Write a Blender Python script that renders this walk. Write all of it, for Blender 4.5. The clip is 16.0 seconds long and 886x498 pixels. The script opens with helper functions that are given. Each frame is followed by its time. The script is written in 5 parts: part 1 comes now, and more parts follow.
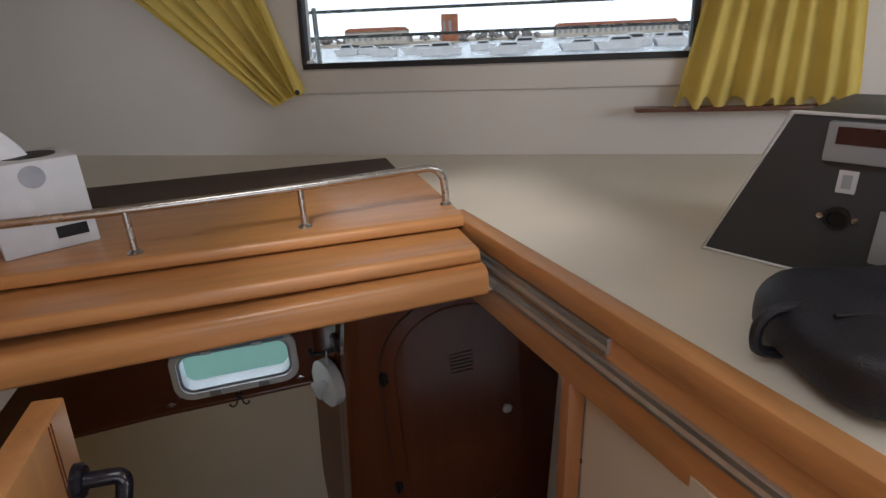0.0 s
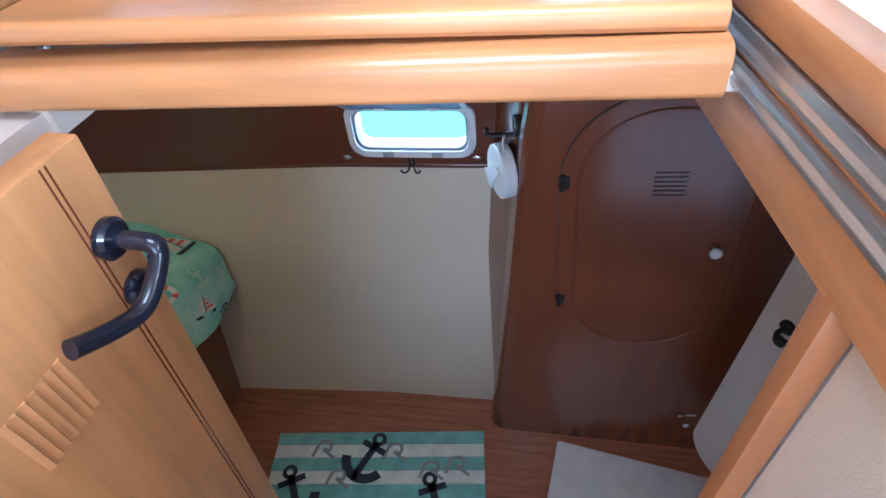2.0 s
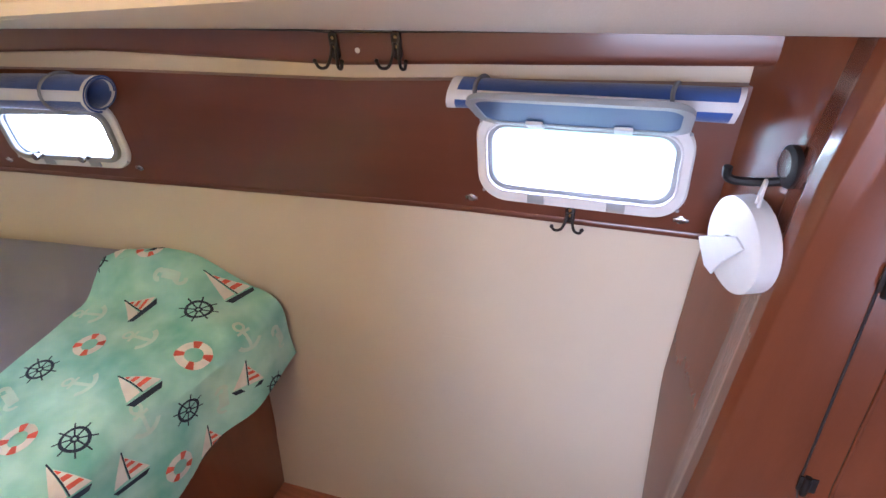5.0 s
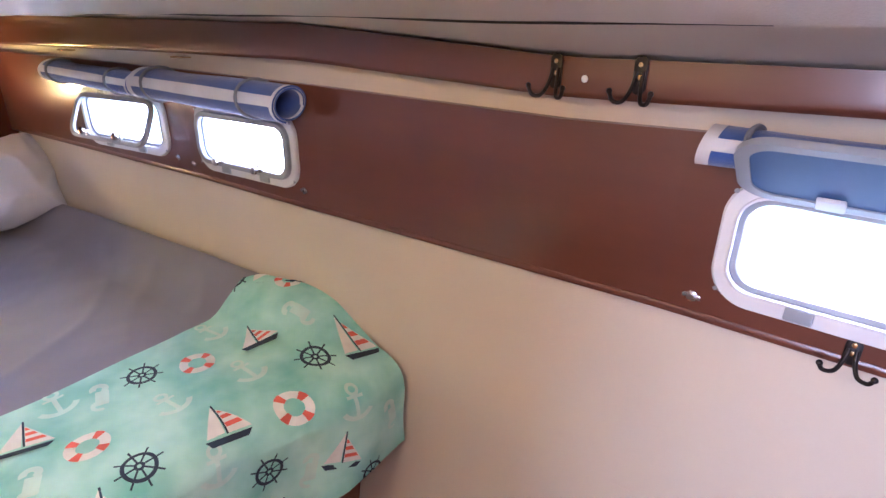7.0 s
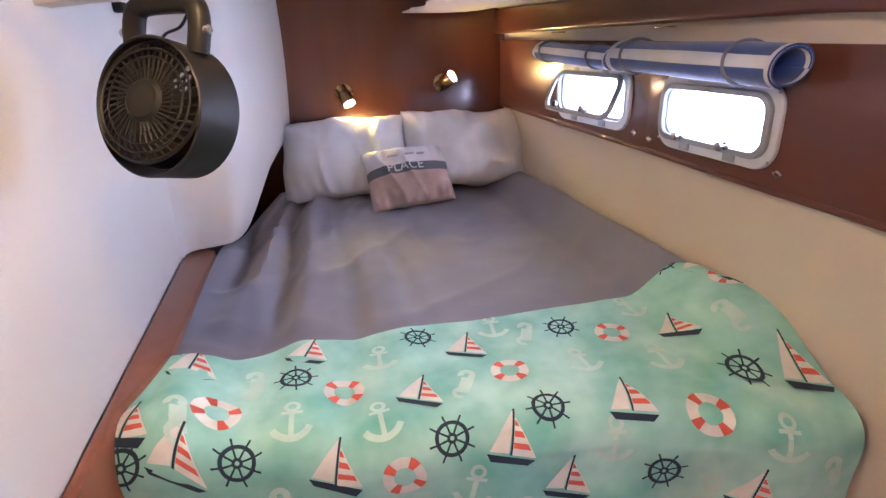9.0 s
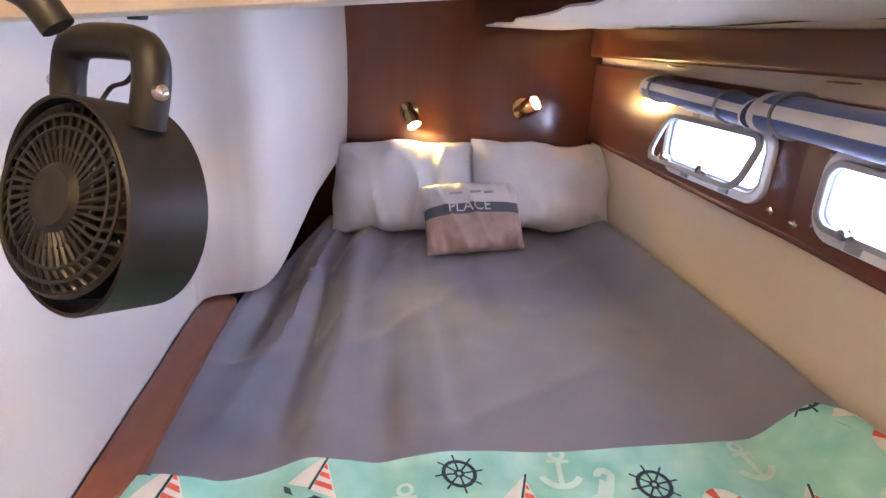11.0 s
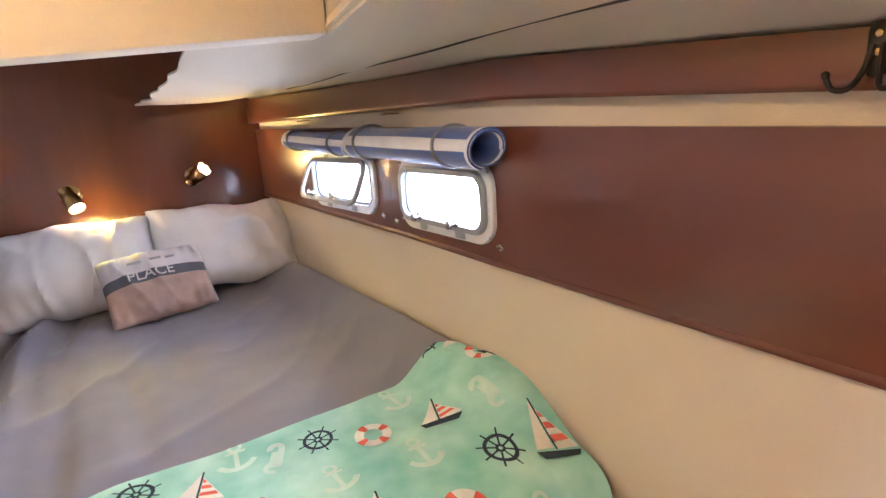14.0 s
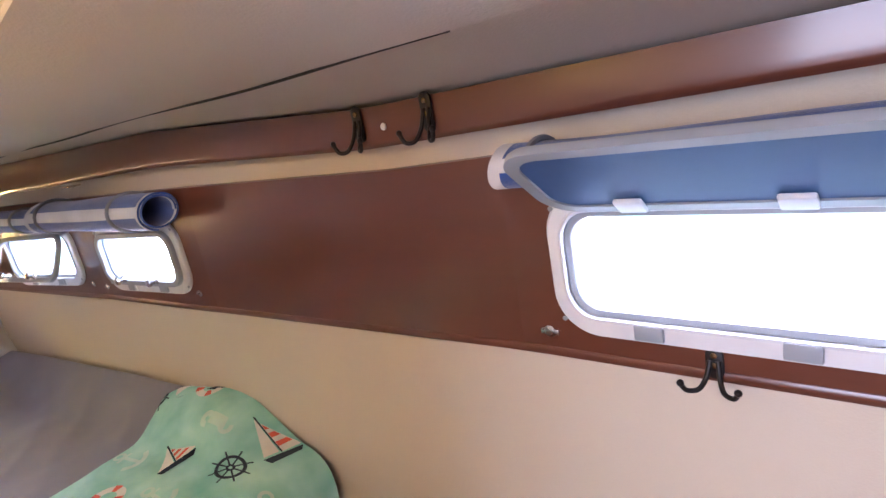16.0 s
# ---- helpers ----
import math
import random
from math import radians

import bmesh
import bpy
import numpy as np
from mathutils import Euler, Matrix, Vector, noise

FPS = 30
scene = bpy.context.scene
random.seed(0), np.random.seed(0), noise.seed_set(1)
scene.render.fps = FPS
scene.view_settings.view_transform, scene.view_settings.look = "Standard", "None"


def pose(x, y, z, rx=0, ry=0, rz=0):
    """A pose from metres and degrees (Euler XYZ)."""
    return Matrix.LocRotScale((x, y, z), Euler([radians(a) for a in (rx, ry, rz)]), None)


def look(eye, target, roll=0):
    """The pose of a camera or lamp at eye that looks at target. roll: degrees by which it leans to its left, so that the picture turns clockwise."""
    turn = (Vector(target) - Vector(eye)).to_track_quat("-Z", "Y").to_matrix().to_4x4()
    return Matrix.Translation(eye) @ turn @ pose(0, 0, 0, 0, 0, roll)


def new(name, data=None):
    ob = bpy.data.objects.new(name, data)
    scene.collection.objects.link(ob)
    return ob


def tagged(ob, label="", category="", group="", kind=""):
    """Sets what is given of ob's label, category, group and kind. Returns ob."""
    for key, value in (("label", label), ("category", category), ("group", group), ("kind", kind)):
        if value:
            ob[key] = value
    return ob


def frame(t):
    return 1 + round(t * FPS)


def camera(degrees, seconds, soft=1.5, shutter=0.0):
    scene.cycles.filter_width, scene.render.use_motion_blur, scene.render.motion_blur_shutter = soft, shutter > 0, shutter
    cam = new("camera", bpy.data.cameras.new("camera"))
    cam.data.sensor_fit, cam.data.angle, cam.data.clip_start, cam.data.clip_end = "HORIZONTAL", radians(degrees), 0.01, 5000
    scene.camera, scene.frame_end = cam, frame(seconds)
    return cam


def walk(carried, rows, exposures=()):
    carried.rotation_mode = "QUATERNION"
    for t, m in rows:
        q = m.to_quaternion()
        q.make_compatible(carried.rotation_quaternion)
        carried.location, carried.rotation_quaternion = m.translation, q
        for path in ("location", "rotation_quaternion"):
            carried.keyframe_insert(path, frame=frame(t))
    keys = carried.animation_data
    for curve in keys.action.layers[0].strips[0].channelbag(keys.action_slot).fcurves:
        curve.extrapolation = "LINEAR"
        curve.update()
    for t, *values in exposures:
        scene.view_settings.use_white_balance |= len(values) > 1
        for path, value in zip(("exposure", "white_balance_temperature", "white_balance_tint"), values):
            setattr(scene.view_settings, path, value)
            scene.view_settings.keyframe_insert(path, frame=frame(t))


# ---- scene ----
cam = camera(78.6, 16.0)
PATH = [
    (0, (0.312, -0.363, 2.653), (0.819, 1.426, 1.917), -2.5),
    (0.5, (0.315, -0.296, 2.568), (0.447, 1.468, 1.635), -3.0),
    (1, (0.388, -0.158, 2.502), (0.282, 1.462, 1.334), -4.0),
    (1.5, (0.418, -0.083, 2.472), (0.139, 1.386, 1.145), -5.5),
    (2, (0.46, -0.043, 2.479), (0.126, 1.384, 1.118), -6.2),
    (2.5, (0.44, 0.051, 2.409), (0.092, 1.484, 1.058), -6.7),
    (3, (0.342, 0.147, 2.286), (-0.004, 1.586, 0.941), -6.8),
    (3.5, (0.3, 0.197, 2.25), (-0.054, 1.641, 0.913), -6.9),
    (4, (0.311, 0.289, 2.222), (-0.065, 1.743, 0.9), -7.1),
    (4.5, (0.267, 0.4, 2.137), (-0.172, 1.868, 0.852), -7.0),
    (5, (0.192, 0.458, 2.051), (-0.514, 1.953, 0.926), -5.4),
    (5.2, (0.172, 0.446, 2.079), (-0.639, 1.931, 1.013), -4.3),
    (7.3, (-0.021, 0.612, 1.815), (-1.332, 1.937, 1.09), 1.2),
    (7.5, (-0.024, 0.606, 1.804), (-1.431, 1.836, 1.091), 1.3),
    (8, (-0.013, 0.571, 1.762), (-1.675, 1.414, 1.038), 0.7),
    (8.5, (-0.037, 0.532, 1.764), (-1.85, 0.944, 1.027), -0.9),
    (9, (-0.108, 0.536, 1.727), (-1.963, 0.743, 1.011), -1.9),
    (9.2, (-0.132, 0.532, 1.714), (-1.993, 0.723, 1.007), -1.6),
    (11.3, (-0.563, 0.569, 1.813), (-2.433, 0.516, 1.106), 2.2),
    (11.5, (-0.583, 0.646, 1.785), (-2.472, 0.537, 1.135), 0.9),
    (12, (-0.575, 0.697, 1.796), (-2.489, 0.683, 1.210), 1.2),
    (12.5, (-0.513, 0.753, 1.805), (-2.435, 0.99, 1.306), 0.5),
    (13, (-0.442, 0.774, 1.776), (-2.327, 1.28, 1.34), -1.4),
    (13.5, (-0.315, 0.775, 1.745), (-2.134, 1.48, 1.304), -2.6),
    (14, (-0.166, 0.774, 1.734), (-1.911, 1.625, 1.253), -3.9),
    (14.5, (-0.022, 0.795, 1.749), (-1.694, 1.764, 1.233), -4.9),
    (15, (0.091, 0.829, 1.763), (-1.487, 1.933, 1.228), -6.4),
    (15.5, (0.170, 0.852, 1.785), (-1.296, 2.093, 1.224), -9.1),
    (16, (0.196, 0.865, 1.786), (-1.107, 2.290, 1.262), -11.1),
]
EXPO = [(0, -1.3, 6400, 12), (0.5, -0.5, 6100, 12), (1, -0.05, 5500, 10), (1.5, 0.4, 5000, 10), (2, 0.8, 4750, 10), (2.5, 1.0, 4850, 12), (3.5, 1.65, 4950, 20), (4.3, 1.7, 5250, 22), (5, 1.78, 5500, 27), (7.3, 2.0, 5350, 38), (9, 1.9, 5600, 37), (12, 1.95, 5750, 32), (13, 2.0, 6000, 26), (14.5, 2.25, 6000, 29), (16, 1.85, 5700, 32)]
walk(cam, [(t, look(eye, target, roll)) for t, eye, target, roll in PATH], EXPO)

# ---------------------------------------------------------------- light
world = bpy.data.worlds.new("sky")
scene.world = world
world.use_nodes = True
wn = world.node_tree.nodes
sky = wn.new("ShaderNodeTexSky")
sky.sky_type, sky.sun_disc = "NISHITA", False
sky.sun_elevation, sky.sun_rotation = radians(48), radians(200)
wn["Background"].inputs["Strength"].default_value = 0.15
world.node_tree.links.new(sky.outputs[0], wn["Background"].inputs["Color"])

sun = new("sun", bpy.data.lights.new("sun", "SUN"))
sun.data.energy, sun.data.angle, sun.data.color = 4.0, radians(10), (1, 0.96, 0.9)
sun.matrix_world = look((0, 0, 0), (0.23, 0.63, -0.74))


def opening_lamp(name, eye, target, w, h, power, color=(0.86, 0.94, 1.0)):
    """Sky light standing in an opening, be it a real port or an added one."""
    ob = new(name, bpy.data.lights.new(name, "AREA"))
    ob.data.shape, ob.data.size, ob.data.size_y = "RECTANGLE", w, h
    ob.data.energy, ob.data.color = power, color
    ob.matrix_world = look(eye, target)
    return ob


# ---------------------------------------------------------------- materials
def material(name, color, rough=0.5, metal=0.0, vary=0.12, scale=6.0, grain=None, bump=0.05, bump_scale=60.0,
             coat=0.0, coat_rough=0.08, dark=None, spec=0.5, sheen=0.0, rv=0.08):
    """Procedural surface: base colour varied at two scales, fine relief, optional stretched grain."""
    m = bpy.data.materials.new(name)
    m.use_nodes = True
    nt = m.node_tree
    n, l = nt.nodes, nt.links
    b = n["Principled BSDF"]
    b.inputs["Metallic"].default_value = metal
    b.inputs["Coat Weight"].default_value, b.inputs["Coat Roughness"].default_value = coat, coat_rough
    b.inputs["Specular IOR Level"].default_value = spec
    b.inputs["Sheen Weight"].default_value = sheen
    tc = n.new("ShaderNodeTexCoord")
    mp = n.new("ShaderNodeMapping")
    l.new(tc.outputs["Object"], mp.inputs[0])
    if grain:
        mp.inputs["Scale"].default_value = grain
    big = n.new("ShaderNodeTexNoise")
    big.inputs["Scale"].default_value, big.inputs["Detail"].default_value = scale, 3
    l.new(mp.outputs[0], big.inputs["Vector"])
    fine = n.new("ShaderNodeTexNoise")
    fine.inputs["Scale"].default_value, fine.inputs["Detail"].default_value = bump_scale, 2
    l.new(mp.outputs[0], fine.inputs["Vector"])
    ramp = n.new("ShaderNodeValToRGB")
    d = dark or tuple(c * (1 - vary * 2) for c in color)
    li = tuple(min(1, c * (1 + vary)) for c in color)
    ramp.color_ramp.elements[0].color, ramp.color_ramp.elements[0].position = (*d, 1), 0.27
    ramp.color_ramp.elements[1].color, ramp.color_ramp.elements[1].position = (*li, 1), 0.73
    mix = n.new("ShaderNodeMath")
    mix.operation, mix.inputs[1].default_value = "MULTIPLY_ADD", 0.86
    sc = n.new("ShaderNodeMath")
    sc.operation, sc.inputs[1].default_value = "MULTIPLY", 0.14
    l.new(fine.outputs[0], sc.inputs[0])
    l.new(big.outputs[0], mix.inputs[0])
    l.new(sc.outputs[0], mix.inputs[2])
    l.new(mix.outputs[0], ramp.inputs[0])
    l.new(ramp.outputs[0], b.inputs["Base Color"])
    rr = n.new("ShaderNodeMapRange")
    rr.inputs[3].default_value, rr.inputs[4].default_value = max(0.02, rough - rv), min(1, rough + rv)
    l.new(big.outputs[0], rr.inputs[0])
    l.new(rr.outputs[0], b.inputs["Roughness"])
    bp = n.new("ShaderNodeBump")
    bp.inputs["Strength"].default_value, bp.inputs["Distance"].default_value = bump, 0.01
    l.new(fine.outputs[0], bp.inputs["Height"])
    l.new(bp.outputs[0], b.inputs["Normal"])
    return m


HONEY = material("honey_varnished_wood", (0.50, 0.235, 0.085), 0.32, vary=0.14, scale=3, grain=(1.2, 14, 14), bump=0.03, bump_scale=40, coat=0.35, coat_rough=0.2)
HONEY_Y = material("honey_varnished_wood_side", (0.50, 0.235, 0.085), 0.42, vary=0.14, scale=3, grain=(14, 1.2, 14), bump=0.02, bump_scale=40, coat=0.15, coat_rough=0.25, rv=0.03)
HONEY_Z = material("honey_varnished_door_wood", (0.55, 0.27, 0.10), 0.36, vary=0.14, scale=3, grain=(10, 10, 1.0), bump=0.03, bump_scale=40, coat=0.3, coat_rough=0.2)
MAHOG = material("mahogany_varnish", (0.116, 0.036, 0.019), 0.30, vary=0.09, scale=1.6, grain=(0.9, 7, 9), rv=0.015, bump=0.0015, bump_scale=45, coat=0.45, coat_rough=0.12)
MAHOG_Z = material("mahogany_varnish_upright", (0.150, 0.044, 0.019), 0.24, vary=0.09, scale=1.6, grain=(7, 7, 0.8), rv=0.015, bump=0.0015, bump_scale=45, coat=0.8, coat_rough=0.14)
FLOORW = material("sole_wood", (0.33, 0.122, 0.064), 0.4, vary=0.22, scale=3, grain=(1.0, 16, 10), bump=0.05, bump_scale=40, coat=0.25, coat_rough=0.2)
CREAM = material("cream_vinyl_liner", (0.60, 0.530, 0.425), 0.62, vary=0.035, scale=2.2, bump=0.10, bump_scale=320)
CREAM2 = material("cream_headliner", (0.64, 0.57, 0.485), 0.7, vary=0.035, scale=2.0, bump=0.10, bump_scale=260)
WHITE = material("white_liner", (0.63, 0.60, 0.57), 0.6, vary=0.03, scale=2.5, bump=0.08, bump_scale=240)
GELCOAT = material("gelcoat_counter", (0.66, 0.62, 0.54), 0.42, vary=0.04, scale=3, bump=0.06, bump_scale=180)
PLASTIC = material("white_frame_plastic", (0.66, 0.68, 0.70), 0.38, vary=0.05, scale=12, bump=0.02)
GREYP = material("grey_frame_plastic", (0.30, 0.33, 0.36), 0.4, vary=0.06, scale=12, bump=0.02)
BLACK = material("black_plastic", (0.012, 0.012, 0.013), 0.48, spec=0.3, vary=0.2, scale=20, bump=0.03)
BERTHW = material("berth_front_wood", (0.235, 0.078, 0.036), 0.34, vary=0.12, scale=2, grain=(7, 7, 0.8), bump=0.004, bump_scale=45, coat=0.4, coat_rough=0.15)
POSTW = material("red_brown_post_wood", (0.36, 0.145, 0.050), 0.36, vary=0.12, scale=3, grain=(10, 10, 1.0), bump=0.02, bump_scale=40, coat=0.3, coat_rough=0.2)
BLACKM = material("black_iron", (0.022, 0.018, 0.017), 0.4, metal=0.4, vary=0.2, scale=30, bump=0.05)
HANDLE = material("dark_blue_handle", (0.010, 0.014, 0.028), 0.18, vary=0.2, scale=20, bump=0.01, coat=0.4)
STEEL = material("stainless_steel", (0.55, 0.54, 0.52), 0.26, metal=1.0, vary=0.08, scale=20, bump=0.02)
ALU = material("aluminium_track", (0.52, 0.52, 0.51), 0.36, metal=0.85, vary=0.08, scale=10, grain=(20, 1, 20), bump=0.03)
BRASS = material("brass", (0.60, 0.42, 0.20), 0.22, metal=1.0, vary=0.1, scale=30, bump=0.02)
SHEET = material("grey_cotton_sheet", (0.190, 0.197, 0.258), 0.85, vary=0.07, scale=4, bump=0.15, bump_scale=700, sheen=0.3)
MATT = material("mattress_ticking", (0.20, 0.19, 0.22), 0.9, vary=0.07, scale=4, bump=0.1, bump_scale=400)
PILLOW = material("pillow_white_cotton", (0.75, 0.76, 0.80), 0.85, vary=0.05, scale=7, bump=0.15, bump_scale=500, sheen=0.2)
TEAL = material("teal_fleece", (0.52, 0.86, 0.77), 0.95, vary=0.0, scale=7, bump=0.12, bump_scale=900, sheen=0.3, dark=(0.11, 0.50, 0.44))
NAVY = material("navy_print", (0.025, 0.05, 0.085), 0.95, vary=0.15, scale=20, bump=0.1, bump_scale=900)
CORAL = material("coral_print", (0.78, 0.16, 0.11), 0.95, vary=0.12, scale=20, bump=0.1, bump_scale=900)
PALE = material("white_print", (0.78, 0.80, 0.76), 0.95, vary=0.08, scale=20, bump=0.1, bump_scale=900)
MINT = material("pale_mint_print", (0.56, 0.80, 0.72), 0.95, vary=0.10, scale=14, bump=0.1, bump_scale=900)
TOWEL = material("blue_towel", (0.028, 0.082, 0.29), 0.95, vary=0.14, scale=12, bump=0.25, bump_scale=500, sheen=0.4)
TOWELW = material("white_towel_edge", (0.62, 0.64, 0.68), 0.95, vary=0.08, scale=12, bump=0.25, bump_scale=500)
STRAP = material("grey_elastic_strap", (0.20, 0.22, 0.25), 0.7, vary=0.08, scale=20, bump=0.1)
CUSHW = material("cushion_top_cloth", (0.60, 0.60, 0.66), 0.9, vary=0.06, scale=8, bump=0.2, bump_scale=500)
CUSHB = material("cushion_sand_cloth", (0.46, 0.34, 0.31), 0.9, vary=0.16, scale=14, bump=0.25, bump_scale=500)
CUSHN = material("cushion_slate_band", (0.10, 0.12, 0.16), 0.9, vary=0.1, scale=14, bump=0.2, bump_scale=500)
YELLOW = material("yellow_curtain", (0.90, 0.76, 0.26), 0.9, vary=0.10, scale=8, bump=0.15, bump_scale=500)
CONSOLE = material("dark_grey_console", (0.040, 0.045, 0.052), 0.5, vary=0.1, scale=6, bump=0.06, bump_scale=200)
BAG = material("black_nylon_bag", (0.010, 0.011, 0.019), 0.5, vary=0.2, scale=14, bump=0.2, bump_scale=300)
PAPER = material("tissue_carton", (0.58, 0.60, 0.64), 0.6, vary=0.05, scale=12, bump=0.03)
GREYINK = material("grey_ink", (0.33, 0.35, 0.40), 0.7, vary=0.1, scale=20, bump=0.02)
MATW = material("white_bath_mat", (0.78, 0.78, 0.81), 0.95, vary=0.06, scale=10, bump=0.5, bump_scale=420)
MATT_TEAL = material("mat_teal_stripe", (0.22, 0.48, 0.46), 0.95, vary=0.14, scale=14, bump=0.3, bump_scale=420)
MATT_WHITE = material("mat_white_stripe", (0.72, 0.74, 0.70), 0.95, vary=0.1, scale=14, bump=0.3, bump_scale=420)
MATT_NAVY = material("mat_navy_anchor", (0.035, 0.040, 0.065), 0.95, vary=0.15, scale=14, bump=0.3, bump_scale=420)
ROPE = material("mat_rope_print", (0.30, 0.31, 0.31), 0.95, vary=0.15, scale=20, bump=0.3, bump_scale=420)
DARKSEAL = material("dark_rubber", (0.02, 0.02, 0.022), 0.6, vary=0.1, scale=20, bump=0.05)
NONSKID = material("brown_nonskid", (0.085, 0.055, 0.045), 0.8, vary=0.15, scale=40, bump=0.4, bump_scale=250)
REDLED = material("dark_red_readout", (0.045, 0.012, 0.014), 0.3, vary=0.2, scale=40, bump=0.02)
WHITED = material("white_door_laminate", (0.68, 0.66, 0.69), 0.4, vary=0.03, scale=5, bump=0.02)


def let_light_through(m, color, share):
    """Thin cloth: part of the light passes through it."""
    n, l = m.node_tree.nodes, m.node_tree.links
    tr, mx = n.new("ShaderNodeBsdfTranslucent"), n.new("ShaderNodeMixShader")
    tr.inputs[0].default_value, mx.inputs[0].default_value = (*color, 1), share
    l.new(n["Principled BSDF"].outputs[0], mx.inputs[1])
    l.new(tr.outputs[0], mx.inputs[2])
    l.new(mx.outputs[0], n["Material Output"].inputs["Surface"])


let_light_through(YELLOW, (0.92, 0.80, 0.30), 0.5)


def glass(name, tint=(0.93, 0.97, 0.98)):
    m = bpy.data.materials.new(name)
    m.use_nodes = True
    b = m.node_tree.nodes["Principled BSDF"]
    b.inputs["Base Color"].default_value = (*tint, 1)
    b.inputs["Transmission Weight"].default_value, b.inputs["Roughness"].default_value = 1.0, 0.02
    b.inputs["IOR"].default_value = 1.15
    return m


GLASS = glass("acrylic_pane")
SMOKE = material("smoked_acrylic", (0.05, 0.11, 0.24), 0.45, spec=0.2, vary=0.05, scale=8, bump=0.01)


def glow(name, color, strength):
    m = bpy.data.materials.new(name)
    m.use_nodes = True
    b = m.node_tree.nodes["Principled BSDF"]
    b.inputs["Base Color"].default_value = (*color, 1)
    b.inputs["Emission Color"].default_value, b.inputs["Emission Strength"].default_value = (*color, 1), strength
    return m


BULB = glow("warm_bulb", (1.0, 0.72, 0.36), 60)


# ---------------------------------------------------------------- mesh helpers
def finish(name, bm, mat, parent=None, label="", smooth=True):
    bmesh.ops.recalc_face_normals(bm, faces=bm.faces)
    me = bpy.data.meshes.new(name)
    bm.to_mesh(me)
    bm.free()
    for k in (mat if isinstance(mat, (list, tuple)) else [mat]):
        me.materials.append(k)
    if smooth:
        me.shade_smooth()
        me.set_sharp_from_angle(angle=radians(38))
    ob = new(name, me)
    if parent:
        ob.parent = parent
    if label:
        tagged(ob, label)
    return ob


def part(name, bm, mat, parent, label="", smooth=True):
    return finish(name, bm, mat, parent, label, smooth)


def thing(name, label, category, group="", m=None):
    ob = tagged(new(name), label, category, group)
    if m is not None:
        ob.matrix_world = m
    return ob


def setting(name, bm, mat, label="", category="", smooth=True):
    return tagged(finish(name, bm, mat, None, label, smooth), category=category or name.split("_")[0], kind="structure")


def box(bm, lo, hi, bevel=0.0, m=None, seg=2):
    """A box between two corners, with rounded edges."""
    lo, hi = Vector(lo), Vector(hi)
    r = bmesh.ops.create_cube(bm, size=1.0)
    vs = r["verts"]
    for v in vs:
        v.co = Vector((lo[i] + (v.co[i] + 0.5) * (hi[i] - lo[i]) for i in range(3)))
    if bevel:
        es = list({e for v in vs for e in v.link_edges})
        g = bmesh.ops.bevel(bm, geom=es, offset=bevel, segments=seg, profile=0.5, affect="EDGES", clamp_overlap=True)
        vs = list({v for f in g["faces"] for v in f.verts} | {v for v in vs if v.is_valid})
    if m is not None:
        bmesh.ops.transform(bm, matrix=m, verts=[v for v in vs if v.is_valid])
    return bm


def boxed(lo, hi, bevel=0.0, m=None):
    return box(bmesh.new(), lo, hi, bevel, m)


def prism(bm, pts, vec, m=None, bevel=0.0):
    """A closed outline of 3D points pushed along vec."""
    vs = [bm.verts.new(p) for p in pts]
    f = bm.faces.new(vs)
    g = bmesh.ops.extrude_face_region(bm, geom=[f])
    nv = [v for v in g["geom"] if isinstance(v, bmesh.types.BMVert)]
    bmesh.ops.translate(bm, vec=vec, verts=nv)
    allv = vs + nv
    if bevel:
        es = list({e for v in allv for e in v.link_edges})
        g = bmesh.ops.bevel(bm, geom=es, offset=bevel, segments=2, profile=0.5, affect="EDGES", clamp_overlap=True)
        allv = list({v for f in g["faces"] for v in f.verts})
    if m is not None:
        bmesh.ops.transform(bm, matrix=m, verts=[v for v in allv if v.is_valid])
    return bm


def tube(bm, pts, r, n=10, closed=False):
    """A round bar along a path; r is one radius or one per point."""
    pts = [Vector(p) for p in pts]
    k = len(pts)
    rs = r if isinstance(r, (list, tuple)) else [r] * k
    rings, up = [], None
    for i, p in enumerate(pts):
        a = pts[(i - 1) % k] if (i or closed) else p
        b = pts[(i + 1) % k] if (i < k - 1 or closed) else p
        d = (b - a).normalized()
        if up is None:
            up = d.orthogonal().normalized()
        side = d.cross(up)
        if side.length < 1e-6:
            side = d.orthogonal()
        side.normalize()
        up = side.cross(d).normalized()
        rings.append([bm.verts.new(p + (up * math.cos(2 * math.pi * j / n) + side * math.sin(2 * math.pi * j / n)) * rs[i]) for j in range(n)])
    for i in range(k if closed else k - 1):
        a, b = rings[i], rings[(i + 1) % k]
        for j in range(n):
            bm.faces.new((a[j], a[(j + 1) % n], b[(j + 1) % n], b[j]))
    if not closed:
        bm.faces.new(rings[0])
        bm.faces.new(rings[-1])
    return bm


def smooth_path(pts, steps=6):
    """Catmull-Rom points through pts."""
    pts = [Vector(p) for p in pts]
    out = []
    for i in range(len(pts) - 1):
        p0, p1, p2, p3 = pts[max(i - 1, 0)], pts[i], pts[i + 1], pts[min(i + 2, len(pts) - 1)]
        for s in range(steps):
            t = s / steps
            out.append(0.5 * (2 * p1 + (p2 - p0) * t + (2 * p0 - 5 * p1 + 4 * p2 - p3) * t * t + (3 * p1 - p0 - 3 * p2 + p3) * t ** 3))
    return out + [pts[-1]]


